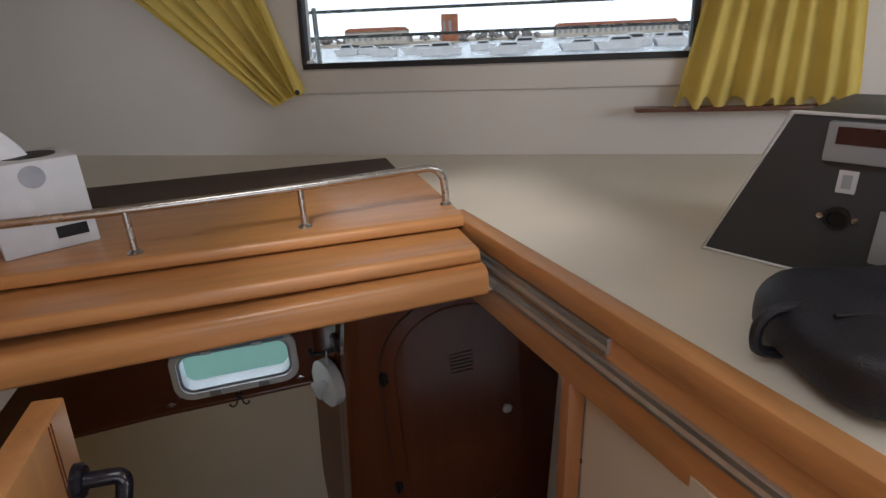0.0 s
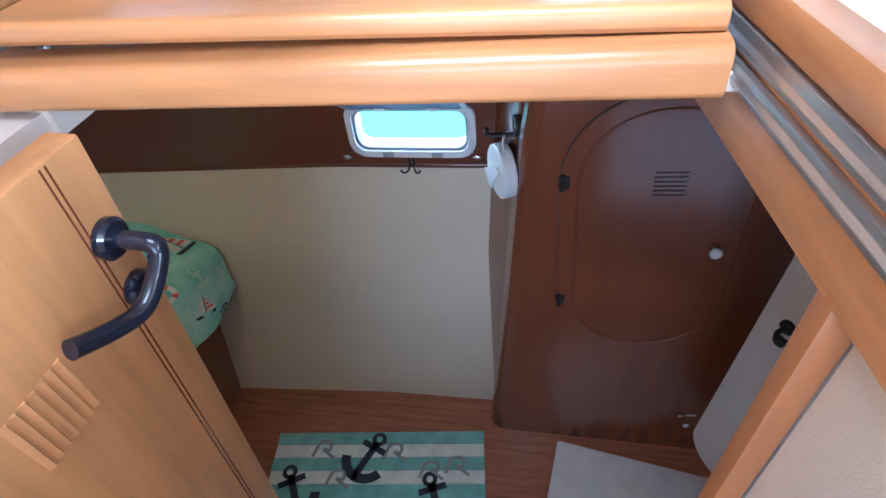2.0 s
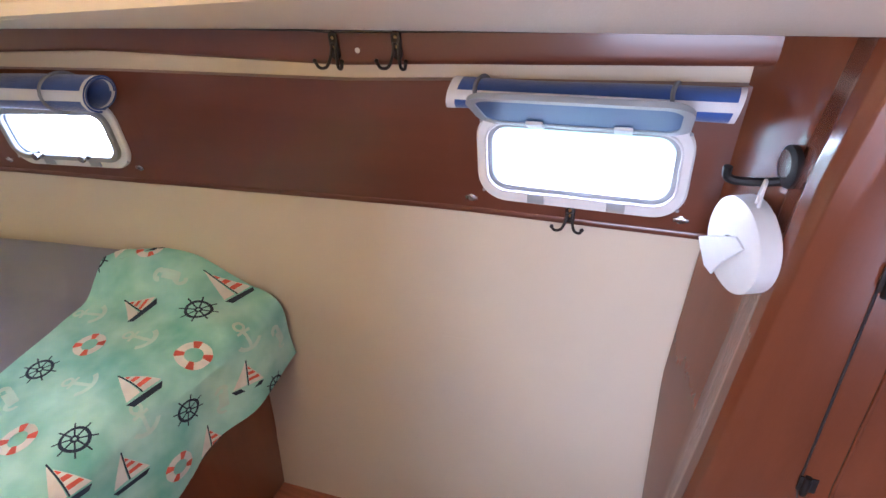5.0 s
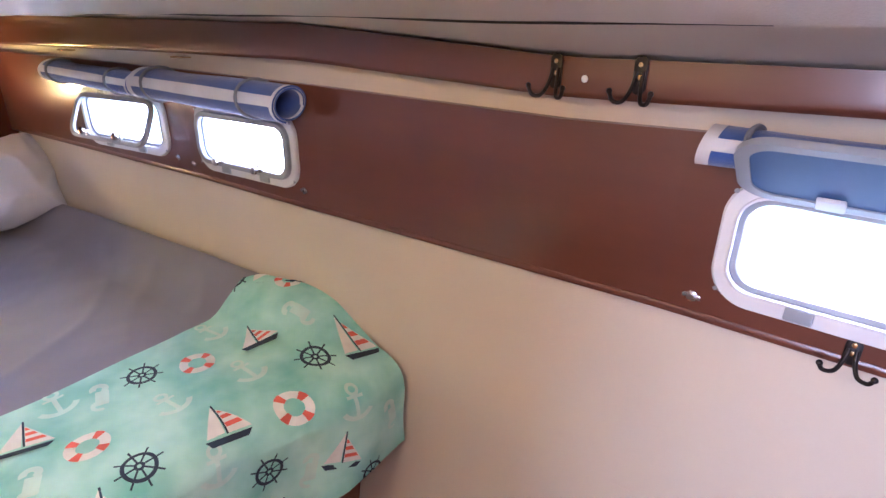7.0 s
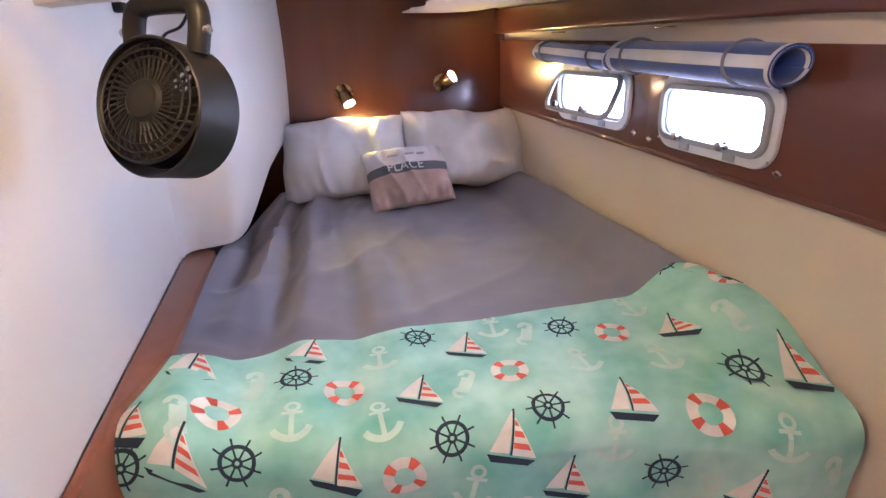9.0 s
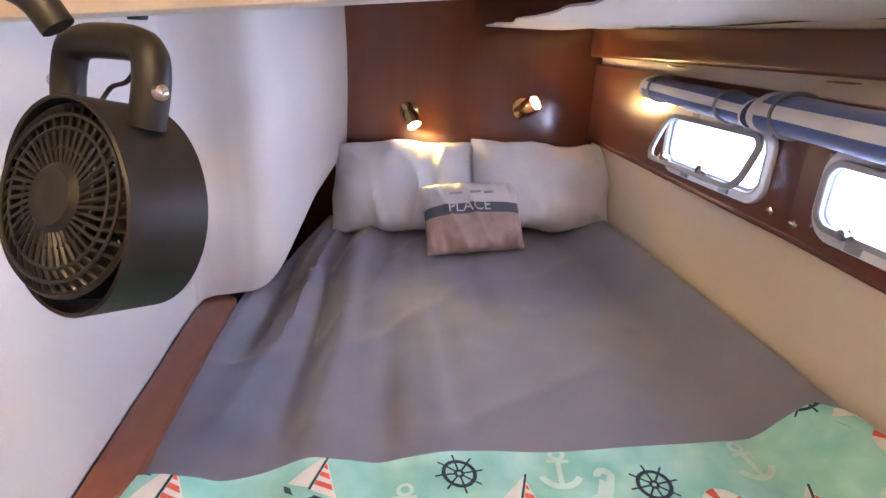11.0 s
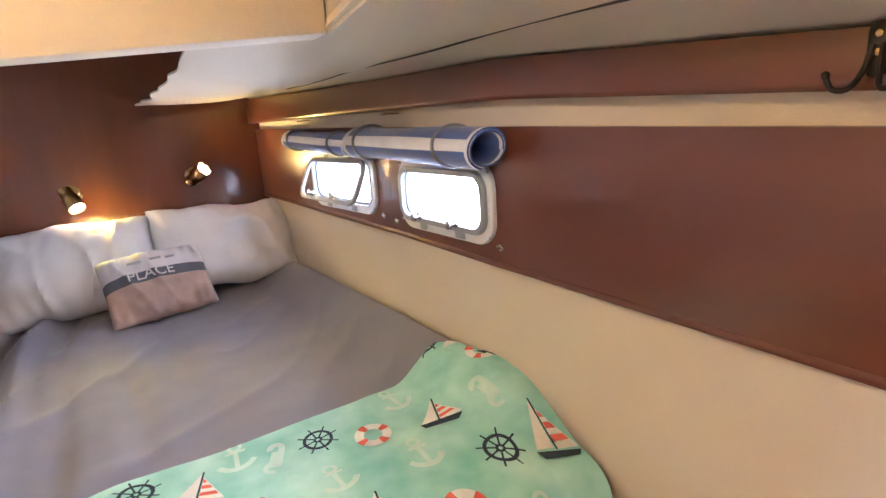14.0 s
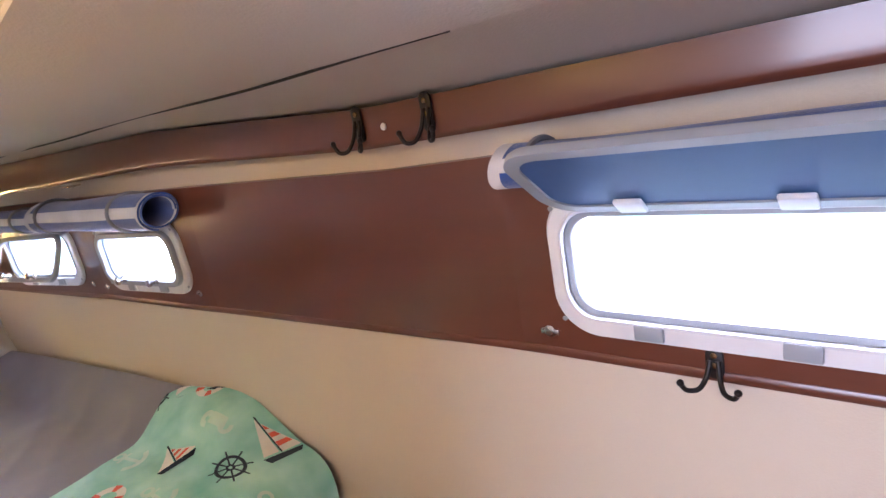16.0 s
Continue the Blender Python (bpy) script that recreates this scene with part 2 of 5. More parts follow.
def lathe(bm, prof, n=24, m=None):
    """Turned about local z from (radius, height) pairs."""
    rings = []
    for r, z in prof:
        rings.append([bm.verts.new((r * math.cos(2 * math.pi * j / n), r * math.sin(2 * math.pi * j / n), z)) for j in range(n)])
    for a, b in zip(rings, rings[1:]):
        for j in range(n):
            bm.faces.new((a[j], a[(j + 1) % n], b[(j + 1) % n], b[j]))
    bm.faces.new(rings[0])
    bm.faces.new(rings[-1])
    if m is not None:
        bmesh.ops.transform(bm, matrix=m, verts=[v for r in rings for v in r])
    return bm


def sheet(bm, fn, nu, nv, thick=0.0, mat_index=None):
    """A surface fn(u, v), u and v from 0 to 1, given thickness along its normal."""
    g = [[Vector(fn(i / nu, j / nv)) for j in range(nv + 1)] for i in range(nu + 1)]
    top = [[bm.verts.new(p) for p in row] for row in g]
    for i in range(nu):
        for j in range(nv):
            f = bm.faces.new((top[i][j], top[i + 1][j], top[i + 1][j + 1], top[i][j + 1]))
            if mat_index:
                f.material_index = mat_index(i / nu, j / nv)
    if thick:
        low = []
        for i in range(nu + 1):
            row = []
            for j in range(nv + 1):
                a = g[min(i + 1, nu)][j] - g[max(i - 1, 0)][j]
                b = g[i][min(j + 1, nv)] - g[i][max(j - 1, 0)]
                nrm = a.cross(b)
                nrm = nrm.normalized() if nrm.length > 1e-9 else Vector((0, 0, 1))
                row.append(bm.verts.new(g[i][j] - nrm * thick))
            low.append(row)
        for i in range(nu):
            for j in range(nv):
                f = bm.faces.new((low[i][j], low[i][j + 1], low[i + 1][j + 1], low[i + 1][j]))
                if mat_index:
                    f.material_index = mat_index(i / nu, j / nv)
        ring = [(i, 0) for i in range(nu)] + [(nu, j) for j in range(nv)] + [(i, nv) for i in range(nu, 0, -1)] + [(0, j) for j in range(nv, 0, -1)]
        for a, b in zip(ring, ring[1:] + ring[:1]):
            bm.faces.new((top[a[0]][a[1]], low[a[0]][a[1]], low[b[0]][b[1]], top[b[0]][b[1]]))
    return bm


def rrect(w, h, r, n=7):
    """Outline of a rounded rectangle, centred."""
    out = []
    for cx, cy, a0 in ((w / 2 - r, h / 2 - r, 0), (-w / 2 + r, h / 2 - r, 90), (-w / 2 + r, -h / 2 + r, 180), (w / 2 - r, -h / 2 + r, 270)):
        for i in range(n + 1):
            a = radians(a0 + 90 * i / n)
            out.append((cx + r * math.cos(a), cy + r * math.sin(a)))
    return out


def ring_plate(bm, outer, inner, y0, y1, m=None, bevel=0.0):
    """A flat ring between two outlines of equal length in local x and z, from y0 to y1."""
    k = len(outer)
    loops = []
    prof = [(outer, y1, 0), (outer, y0 + bevel, 0), (outer, y0, bevel), (inner, y0, -bevel), (inner, y0 + bevel, 0), (inner, y1, 0)]
    for line, y, off in prof:
        row = []
        for x, z in line:
            d = math.hypot(x, z) or 1
            row.append(bm.verts.new((x * (1 - off / d), y, z * (1 - off / d))))
        loops.append(row)
    for a, b in zip(loops, loops[1:] + loops[:1]):
        for j in range(k):
            bm.faces.new((a[j], a[(j + 1) % k], b[(j + 1) % k], b[j]))
    if m is not None:
        bmesh.ops.transform(bm, matrix=m, verts=[v for r in loops for v in r])
    return bm


def clamp01(t):
    return max(0.0, min(1.0, t))


def step(a, b, t):
    t = clamp01((t - a) / (b - a))
    return t * t * (3 - 2 * t)


def lerp(table, x):
    for (x0, y0), (x1, y1) in zip(table, table[1:]):
        if x <= x1:
            return y0 + (y1 - y0) * (x - x0) / (x1 - x0)
    return table[-1][1]


# ---------------------------------------------------------------- hull side of the cabin
HULL = [(-3.05, 1.155), (-2.42, 1.281), (-1.78, 1.403), (-1.19, 1.477), (-0.28, 1.548), (0.50, 1.562), (1.80, 1.565)]
PANEL_LOW = [(-3.05, 1.412), (-1.9, 1.372), (-1.25, 1.358), (-0.5, 1.364), (0.5, 1.37)]
PANEL_TOP = [(-3.05, 1.727), (-1.2, 1.698), (-0.5, 1.686), (0.34, 1.703)]
VAL_LOW = [(-3.05, 1.752), (-1.2, 1.757), (-0.5, 1.727), (0.5, 1.748)]
VAL_TOP = [(-3.05, 1.862), (-1.2, 1.843), (-0.5, 1.796), (0.5, 1.80)]
# ports: centre along the hull, centre height, opening width and height
PORTS = [(-2.10, 1.525, 0.43, 0.150), (-1.485, 1.515, 0.40, 0.150), (0.020, 1.525, 0.40, 0.158)]


def hull_y(x):
    return lerp(HULL, x)


def holed_plate(x0, x1, low, high, off, thick, hole=None):
    """A flat plate along the hull between two heights, with a rounded opening through it."""
    bm = bmesh.new()
    n = 4
    xs = [x0 + (x1 - x0) * i / n for i in range(n + 1)]
    rim = [(x, lerp(low, x)) for x in xs] + [(x, lerp(high, x)) for x in reversed(xs)]
    es = []
    for line in ([rim] if hole is None else [rim, [(hole[0] + a, hole[1] + b) for a, b in rrect(hole[2], hole[3], min(0.05, hole[3] * 0.3))]]):
        vs = [bm.verts.new((x, hull_y(x) + off, z)) for x, z in line]
        es += [bm.edges.new((vs[i], vs[(i + 1) % len(vs)])) for i in range(len(vs))]
    bmesh.ops.triangle_fill(bm, edges=es, use_beauty=True)
    g = bmesh.ops.extrude_face_region(bm, geom=bm.faces[:])
    bmesh.ops.translate(bm, vec=(0, thick, 0), verts=[v for v in g["geom"] if isinstance(v, bmesh.types.BMVert)])
    return bm


def merge(bms, weld=False):
    out = bmesh.new()
    for b in bms:
        me = bpy.data.meshes.new("tmp")
        b.to_mesh(me)
        b.free()
        out.from_mesh(me)
        bpy.data.meshes.remove(me)
    if weld:
        bmesh.ops.remove_doubles(out, verts=out.verts[:], dist=0.0002)
    return out


cuts = [x for x, _ in HULL if x <= 0.5]
plates, shells = [], []
for i, (a, b) in enumerate(zip(cuts, cuts[1:])):
    hole = next((p for p in PORTS if a < p[0] < b), None)
    big = hole and (hole[0], hole[1], hole[2] + 0.01, hole[3] + 0.01)
    plates.append(holed_plate(a, b, PANEL_LOW, PANEL_TOP, -0.010, 0.022, hole))
    shells.append(holed_plate(a, b, [(-9, 0.90), (9, 0.90)], [(-9, 2.14), (9, 2.14)], 0.012, 0.05, big))
setting("wall_outboard", merge(shells, True), CREAM, "cream vinyl hull side above the berth", "wall", smooth=False)
setting("trim_port_panel", merge(plates, True), MAHOG, "glossy mahogany panel around the cabin portlights", "wall panel", smooth=False)


def hull_low(u, v):
    x = -3.05 + u * 4.85
    z = v * 0.90
    return (x, hull_y(x) + 0.012 - 0.118 * (1 - v) ** 1.35, z)


setting("wall_outboard_low", sheet(bmesh.new(), hull_low, 40, 10, 0.04), CREAM, "cream hull liner leaning inwards towards the cabin sole", "wall")


def bead(u, v):
    """Half-round bead along the lower edge of the panel."""
    x = -3.05 + u * 3.42
    a = radians(-100 + 200 * v)
    return (x, hull_y(x) - 0.010 - 0.003 * math.cos(a), lerp(PANEL_LOW, x) + 0.008 + 0.008 * math.sin(a))


setting("trim_panel_bead", sheet(bmesh.new(), bead, 40, 6), MAHOG, "rounded mahogany bead under the panel", "trim")


def valance(u, v):
    """The overhanging mahogany strip above the ports: soft lower edge, flat face."""
    x = -3.05 + u * 3.50
    lo, hi = lerp(VAL_LOW, x), lerp(VAL_TOP, x)
    prof = [(0.02, 0.006), (-0.010, 0.0), (-0.034, 0.001), (-0.039, 0.007), (-0.040, 0.015), (-0.040, (hi - lo) * 0.5), (-0.038, hi - lo)]
    k = v * (len(prof) - 1)
    i = min(int(k), len(prof) - 2)
    f = k - i
    y = prof[i][0] * (1 - f) + prof[i + 1][0] * f
    dz = prof[i][1] * (1 - f) + prof[i + 1][1] * f
    return (x, hull_y(x) + y, lo + dz)


setting("trim_valance", sheet(bmesh.new(), valance, 40, 12, 0.012), MAHOG, "overhanging mahogany strip under the deckhead", "trim")

# cabin sole
bm = boxed((-3.1, -0.6, -0.06), (1.9, 1.66, -0.004))
setting("floor", bm, FLOORW, "reddish brown wooden cabin sole", "floor")
setting("wall_forward", boxed((1.80, -0.6, 0.0), (1.88, 1.7, 2.2)), WHITE, "white bulkhead at the end of the passage", "wall")
setting("wall_headboard", boxed((-3.02, -0.30, 0.0), (-2.926, 1.26, 2.125), 0.004), MAHOG_Z, "glossy mahogany bulkhead behind the pillows", "wall")

# inboard liner: near stretch, crease, bulging far stretch
LINER = [(-0.06, 0.03), (-0.40, 0.045), (-0.82, 0.005), (-1.0, -0.02), (-1.45, -0.08), (-1.80, -0.128), (-1.868, -0.128), (-1.905, -0.085), (-1.925, -0.02), (-1.95, 0.035), (-2.02, 0.062), (-2.2, 0.072), (-2.95, 0.10)]

LINER_PATH = smooth_path([(x, y, 0) for x, y in LINER], 10)


def liner(u, v):
    k = u * (len(LINER_PATH) - 1)
    i = min(int(k), len(LINER_PATH) - 2)
    f = k - i
    x, y = LINER_PATH[i][0] * (1 - f) + LINER_PATH[i + 1][0] * f, LINER_PATH[i][1] * (1 - f) + LINER_PATH[i + 1][1] * f
    low = 1.085 if x > -1.87 else lerp([(-2.95, 1.30), (-2.45, 1.23), (-2.1, 1.12), (-1.87, 1.088)], x)
    z = low + (2.12 - low) * v
    tuck = -0.025 * (1 - step(0, 0.06, v)) * step(-1.86, -1.92, x)
    swell = 0.018 * math.sin(3.1 * v) * (0.4 + 0.6 * step(-1.86, -1.98, x))
    return (x, y + tuck + swell, z)


setting("wall_inboard", sheet(bmesh.new(), liner, 96, 24, 0.03), WHITE, "white moulded inner liner bulging beside the berth", "wall")
setting("wall_inboard_low", boxed((-3.0, -0.30, 0), (-0.10, -0.18, 1.3)), WHITE, "white liner below the berth board", "wall")
# added dark block fills the shaded gap below the liner
setting("wall_behind_pillows", boxed((-2.92, -0.22, 0.0), (-1.98, -0.10, 1.30)), MAHOG_Z, "dark filler block added in the gap below the liner", "wall")

# deckhead
CREASE = [(-3.0, 1.10, 1.872), (-2.4, 1.19, 1.860), (-1.25, 1.262, 1.860), (-0.4, 1.30, 1.850), (0.5, 1.33, 1.842)]


def crease(x):
    return lerp([(p[0], p[1]) for p in CREASE], x), lerp([(p[0], p[2]) for p in CREASE], x)


def soffit(u, v):
    x = -3.0 + u * 3.5
    cy, cz = crease(x)
    y1, z1 = hull_y(x) + 0.0, lerp(VAL_TOP, x) - 0.002
    return (x, cy + (y1 - cy) * v, cz + 0.008 + (z1 - cz - 0.008) * v + 0.004 * math.sin(math.pi * v))


def sag(u, v):
    """Headliner cloth hanging loose along the crease, torn back at the berth end."""
    x = -2.86 + u * 1.64
    cy, cz = crease(x)
    iy = lerp([(-2.86, 0.69), (-2.55, 0.75), (-1.9, 0.81), (-1.22, 0.86)], x) + 0.012 * math.sin(u * 37) * (1 - u)
    iz = lerp([(-2.86, 1.856), (-1.22, 1.888)], x)
    y = iy + (cy - iy) * v
    z = iz + (cz - iz) * v - 0.012 * math.sin(math.pi * v) + 0.003 * math.sin(u * 23 + v * 5)
    k, e = step(0.72, 1.0, u), clamp01((y - 1.075) / (cy - 1.075))
    return (x, y, z * (1 - k) + k * (1.906 + (cz - 1.906) * e - 0.010 * math.sin(math.pi * e)))


def near_sag(u, v):
    x = -1.22 + u * 1.72
    cy, cz = crease(x)
    iy = lerp([(-1.22, 1.075), (0.5, 1.00)], x)
    iz = lerp([(-1.22, 1.905), (-0.1, 1.955), (0.5, 1.975)], x)
    return (x, iy + (cy - iy) * v, iz + (cz - iz) * v - 0.010 * math.sin(math.pi * v))


def over_steps(u, v):
    x = -0.20 + u * 2.1
    iy = lerp([(-1.22, 1.075), (0.28, 1.010), (0.60, 1.295), (1.9, 1.295)], x)
    iz = lerp([(-1.22, 1.905), (-0.1, 1.955), (0.28, 1.968), (0.60, 2.03), (1.9, 2.03)], x)
    return (x, 0.52 + (iy - 0.52) * v, 2.19 + (iz - 2.19) * v)


bms = [sheet(bmesh.new(), soffit, 40, 6, -0.02), sheet(bmesh.new(), sag, 36, 8, -0.006), sheet(bmesh.new(), near_sag, 30, 8, -0.02), sheet(bmesh.new(), over_steps, 42, 6, -0.02)]
bms.append(boxed((-3.0, -0.2, 2.12), (-1.30, 1.3, 2.16)))
# hatch recess over the foot of the berth
bm = bmesh.new()
prism(bm, [(-1.22, -0.15, 1.80), (-1.22, 1.08, 1.895), (-1.22, 1.08, 2.16), (-1.22, -0.15, 2.16)], (-0.08, 0, 0), bevel=0.006)
bms.append(bm)
bm = bmesh.new()
prism(bm, [(-1.245, 1.083, 1.893), (-0.18, 1.06, 1.945), (-0.18, 1.06, 2.16), (-1.245, 1.083, 2.16)], (0, 0.05, 0), bevel=0.004)
bms.append(bm)
bms.append(boxed((-1.30, -0.25, 2.14), (-0.18, 1.12, 2.17)))
bms.append(boxed((-0.20, 0.50, 2.135), (-0.17, 1.10, 2.20)))
bms.append(boxed((0.46, 1.27, 2.03), (1.9, 1.66, 2.07)))
setting("ceiling", merge(bms), CREAM2, "cream vinyl headliner sagging along a seam, lit warm", "ceiling")

seam = [(x, crease(x)[0] + 0.004, crease(x)[1] - 0.001 - 0.002 * math.sin(x * 9)) for x in [-2.25 + 0.06 * i for i in range(36)]]
setting("trim_headliner_seam", tube(bmesh.new(), seam, 0.0020, 6), DARKSEAL, "thin dark open seam along the headliner", "trim")
# unseen board added to keep saloon light from leaking behind the liner
setting("wall_inboard_back", boxed((-3.0, -0.30, 1.30), (-0.27, -0.24, 2.16)), WHITE, "unseen board added to stop light behind the berth liner", "wall")

# ---------------------------------------------------------------- mahogany locker front beside the steps
def locker_face(u, v):
    """Front with a softly rounded outer corner that leans with height, and the return to the hull."""
    z = -0.01 + v * 2.05
    xc = lerp([(0.0, 0.300), (0.12, 0.307), (0.95, 0.372), (1.63, 0.412), (1.85, 0.440), (2.1, 0.46)], z)
    back = lerp([(0, 0.296), (0.60, 0.282), (0.93, 0.273), (1.35, 0.294), (2.1, 0.33)], z)
    path = [(back, hull_y(0.3) - 0.11 * max(0, 1 - z / 0.9)), (back + (xc - back) * 0.85, 1.42), (xc - 0.012, 1.352), (xc - 0.002, 1.328), (xc + 0.014, 1.311), (xc + 0.045, 1.302), (xc + 0.12, 1.300), (1.25, 1.300), (1.80, 1.300)]
    k = u * (len(path) - 1)
    i = min(int(k), len(path) - 2)
    f = k - i
    return (path[i][0] * (1 - f) + path[i + 1][0] * f, path[i][1] * (1 - f) + path[i + 1][1] * f, z)


bm = sheet(bmesh.new(), locker_face, 64, 30, 0.015)
setting("wall_locker_front", bm, MAHOG_Z, "tall glossy mahogany locker front with a rounded corner", "wall")

door = thing("locker_door", "mahogany locker door with rounded ends and vent slots", "locker door", m=pose(0.835, 1.2975, 1.26, 0, -2.5, 0))
outline = rrect(0.60, 1.08, 0.285, 14)
inner = rrect(0.50, 0.98, 0.238, 14)
slit = rrect(0.605, 1.085, 0.2875, 14)
bm = bmesh.new()
ring_plate(bm, slit, outline, -0.001, 0.004)
part("door_gap", bm, DARKSEAL, door, "dark shadow gap round the door")
bm = bmesh.new()
prism(bm, [(x, 0.004, z) for x, z in outline], (0, -0.009, 0))
part("door_panel", bm, MAHOG_Z, door)
bm = bmesh.new()
ring_plate(bm, inner, rrect(0.486, 0.966, 0.231, 14), -0.011, -0.004, bevel=0.002)
part("moulding", bm, MAHOG_Z, door)
for k in range(6):
    part("vent_slot", boxed((-0.035, -0.0065, 0.205 + k * 0.016), (0.055, -0.003, 0.209 + k * 0.016)), DARKSEAL, door)
for z in (0.255, -0.26):
    bm = bmesh.new()
    tube(bm, [(-0.292, -0.010, z - 0.028), (-0.292, -0.010, z + 0.028)], 0.0065, 10)
    box(bm, (-0.305, -0.008, z - 0.022), (-0.272, -0.003, z + 0.022), 0.002)
    part("hinge", bm, BLACKM, door)
bm = lathe(bmesh.new(), [(0.004, 0), (0.006, 0.018), (0.018, 0.022), (0.020, 0.030), (0.014, 0.036), (0.002, 0.037)], 18, pose(0.175, -0.004, 0.0, 90, 0, 0))
part("knob", bm, PLASTIC, door, "small white push knob")
bm = boxed((1.10, 1.281, 0.285), (1.125, 1.297, 0.30), 0.003)
tube(bm, [(1.11, 1.285, 0.30), (1.13, 1.27, 0.325), (1.16, 1.268, 0.335)], 0.003, 8)
tagged(finish("door_catch", bm, STEEL), "small steel hook catch on the locker front", "hook")
bm = lathe(bmesh.new(), [(0.016, 0), (0.016, 0.006), (0.009, 0.011), (0.001, 0.012)], 16, pose(1.156, 1.299, 0.20, 90, 0, 0))
tagged(finish("door_stop", bm, STEEL), "round steel stop low on the locker front", "door stop")

# white compartment door standing open in the passage
wd = thing("passage_door", "white laminate door with rounded corners standing open", "door", m=pose(1.118, 1.165, 0.29, 0, 2.5, -57))
bm = bmesh.new()
prism(bm, [(x + 0.30, 0, z + 0.80) for x, z in rrect(0.60, 1.60, 0.12, 8)], (0, 0.025, 0), bevel=0.003)
part("door_leaf", bm, WHITED, wd)
for z, r in ((0.90, 0.024), (0.835, 0.020)):
    part("rose", lathe(bmesh.new(), [(r, 0), (r, 0.008), (r * 0.7, 0.013), (0.002, 0.014)], 18, pose(0.085, 0.0, z, 90, 0, 0)), BLACK, wd)
part("lever", tube(bmesh.new(), smooth_path([(0.085, -0.005, 0.90), (0.085, -0.042, 0.90), (0.095, -0.05, 0.893), (0.122, -0.052, 0.905), (0.165, -0.05, 0.930), (0.205, -0.045, 0.962)]), 0.008), BLACK, wd)

# ---------------------------------------------------------------- companionway
def ledge_x(y):
    return 0.632 + 0.13 * (0.67 - y)


def side_rail(name, prof, mat, y0, y1, flip=1, x_of=ledge_x, label="", bevel=0.004):
    """A rail along the companionway side, from its section (inward offset, height)."""
    bm = bmesh.new()
    a = [bm.verts.new((x_of(y0) + flip * o, y0, z)) for o, z in prof]
    b = [bm.verts.new((x_of(y1) + flip * o, y1, z)) for o, z in prof]
    n = len(prof)
    for i in range(n):
        bm.faces.new((a[i], a[(i + 1) % n], b[(i + 1) % n], b[i]))
    bm.faces.new(a)
    bm.faces.new(b)
    bmesh.ops.bevel(bm, geom=bm.edges[:], offset=bevel, segments=2, profile=0.5, affect="EDGES", clamp_overlap=True)
    return setting(name, bm, mat, label, "trim")


side_rail("trim_ledge", [(0.0, 2.262), (0.0, 2.302), (0.036, 2.302), (0.036, 2.262)], HONEY_Y, -0.75, 0.70, label="honey varnished ledge beside the companionway")
side_rail("trim_ledge_face", [(0.008, 2.13), (0.008, 2.262), (0.06, 2.262), (0.06, 2.13)], HONEY_Y, -0.75, 1.0, label="honey varnished side beam with two sliding grooves", bevel=0.002)
side_rail("trim_track_upper", [(0.002, 2.230), (0.000, 2.238), (0.003, 2.244), (0.000, 2.258), (0.010, 2.258), (0.010, 2.230)], ALU, 0.19, 0.70, label="short aluminium hatch track", bevel=0.001)
side_rail("trim_track_lower", [(0.000, 2.197), (-0.002, 2.205), (0.002, 2.211), (-0.001, 2.222), (0.010, 2.222), (0.010, 2.197)], ALU, -0.75, 0.66, label="long aluminium hatch track", bevel=0.001)


def left_x(y):
    return -0.232 - 0.02 * (0.67 - y)


side_rail("trim_left_ledge", [(0.0, 2.262), (0.0, 2.302), (0.05, 2.302), (0.05, 2.262)], HONEY_Y, -0.75, 0.72, -1, left_x, "honey varnished ledge beside the companionway")
side_rail("trim_left_face", [(0.008, 2.13), (0.008, 2.262), (0.06, 2.262), (0.06, 2.13)], HONEY_Y, -0.75, 0.62, -1, left_x, "honey varnished side beam", bevel=0.002)
side_rail("trim_left_track", [(0.0, 2.232), (0.0, 2.252), (0.010, 2.252), (0.010, 2.232)], ALU, -0.75, 0.62, -1, left_x, "aluminium hatch track", bevel=0.001)
side_rail("trim_left_track_low", [(0.0, 2.195), (0.0, 2.213), (0.010, 2.213), (0.010, 2.195)], ALU, -0.75, 0.62, -1, left_x, "aluminium hatch track", bevel=0.001)

# stairwell side, post and lower steps
setting("wall_stairwell", boxed((0.722, -0.75, 0.0), (0.80, 0.272, 2.15)), CREAM, "cream side of the companionway steps", "wall")
setting("trim_stairwell_post", boxed((0.690, 0.272, 0.0), (0.721, 0.302, 2.145), 0.005), POSTW, "red-brown varnished post at the foot of the steps", "trim")
setting("wall_stairwell_left", boxed((-0.26, -0.75, 0.0), (-0.20, 0.0, 2.13)), CREAM, "cream side of the companionway steps", "wall")
setting("wall_stairwell_back", boxed((-0.26, -0.30, 0.0), (0.80, -0.24, 0.94)), CREAM, "cream riser wall under the saloon sole", "wall")
for k in range(4):
    z = 0.80 - 0.20 * k
    bm = boxed((-0.195, -0.24 + 0.20 * k, z - 0.03), (0.74, 0.02 + 0.20 * k, z), 0.008)
    tagged(finish("step", bm, FLOORW), "dark wooden companionway step", "step", "companionway steps")
    tagged(finish("riser", boxed((-0.19, -0.02 + 0.20 * k, max(0, z - 0.20)), (0.735, 0.0 + 0.20 * k, z - 0.03)), CREAM), "cream board under a companionway step", "riser", "companionway risers")

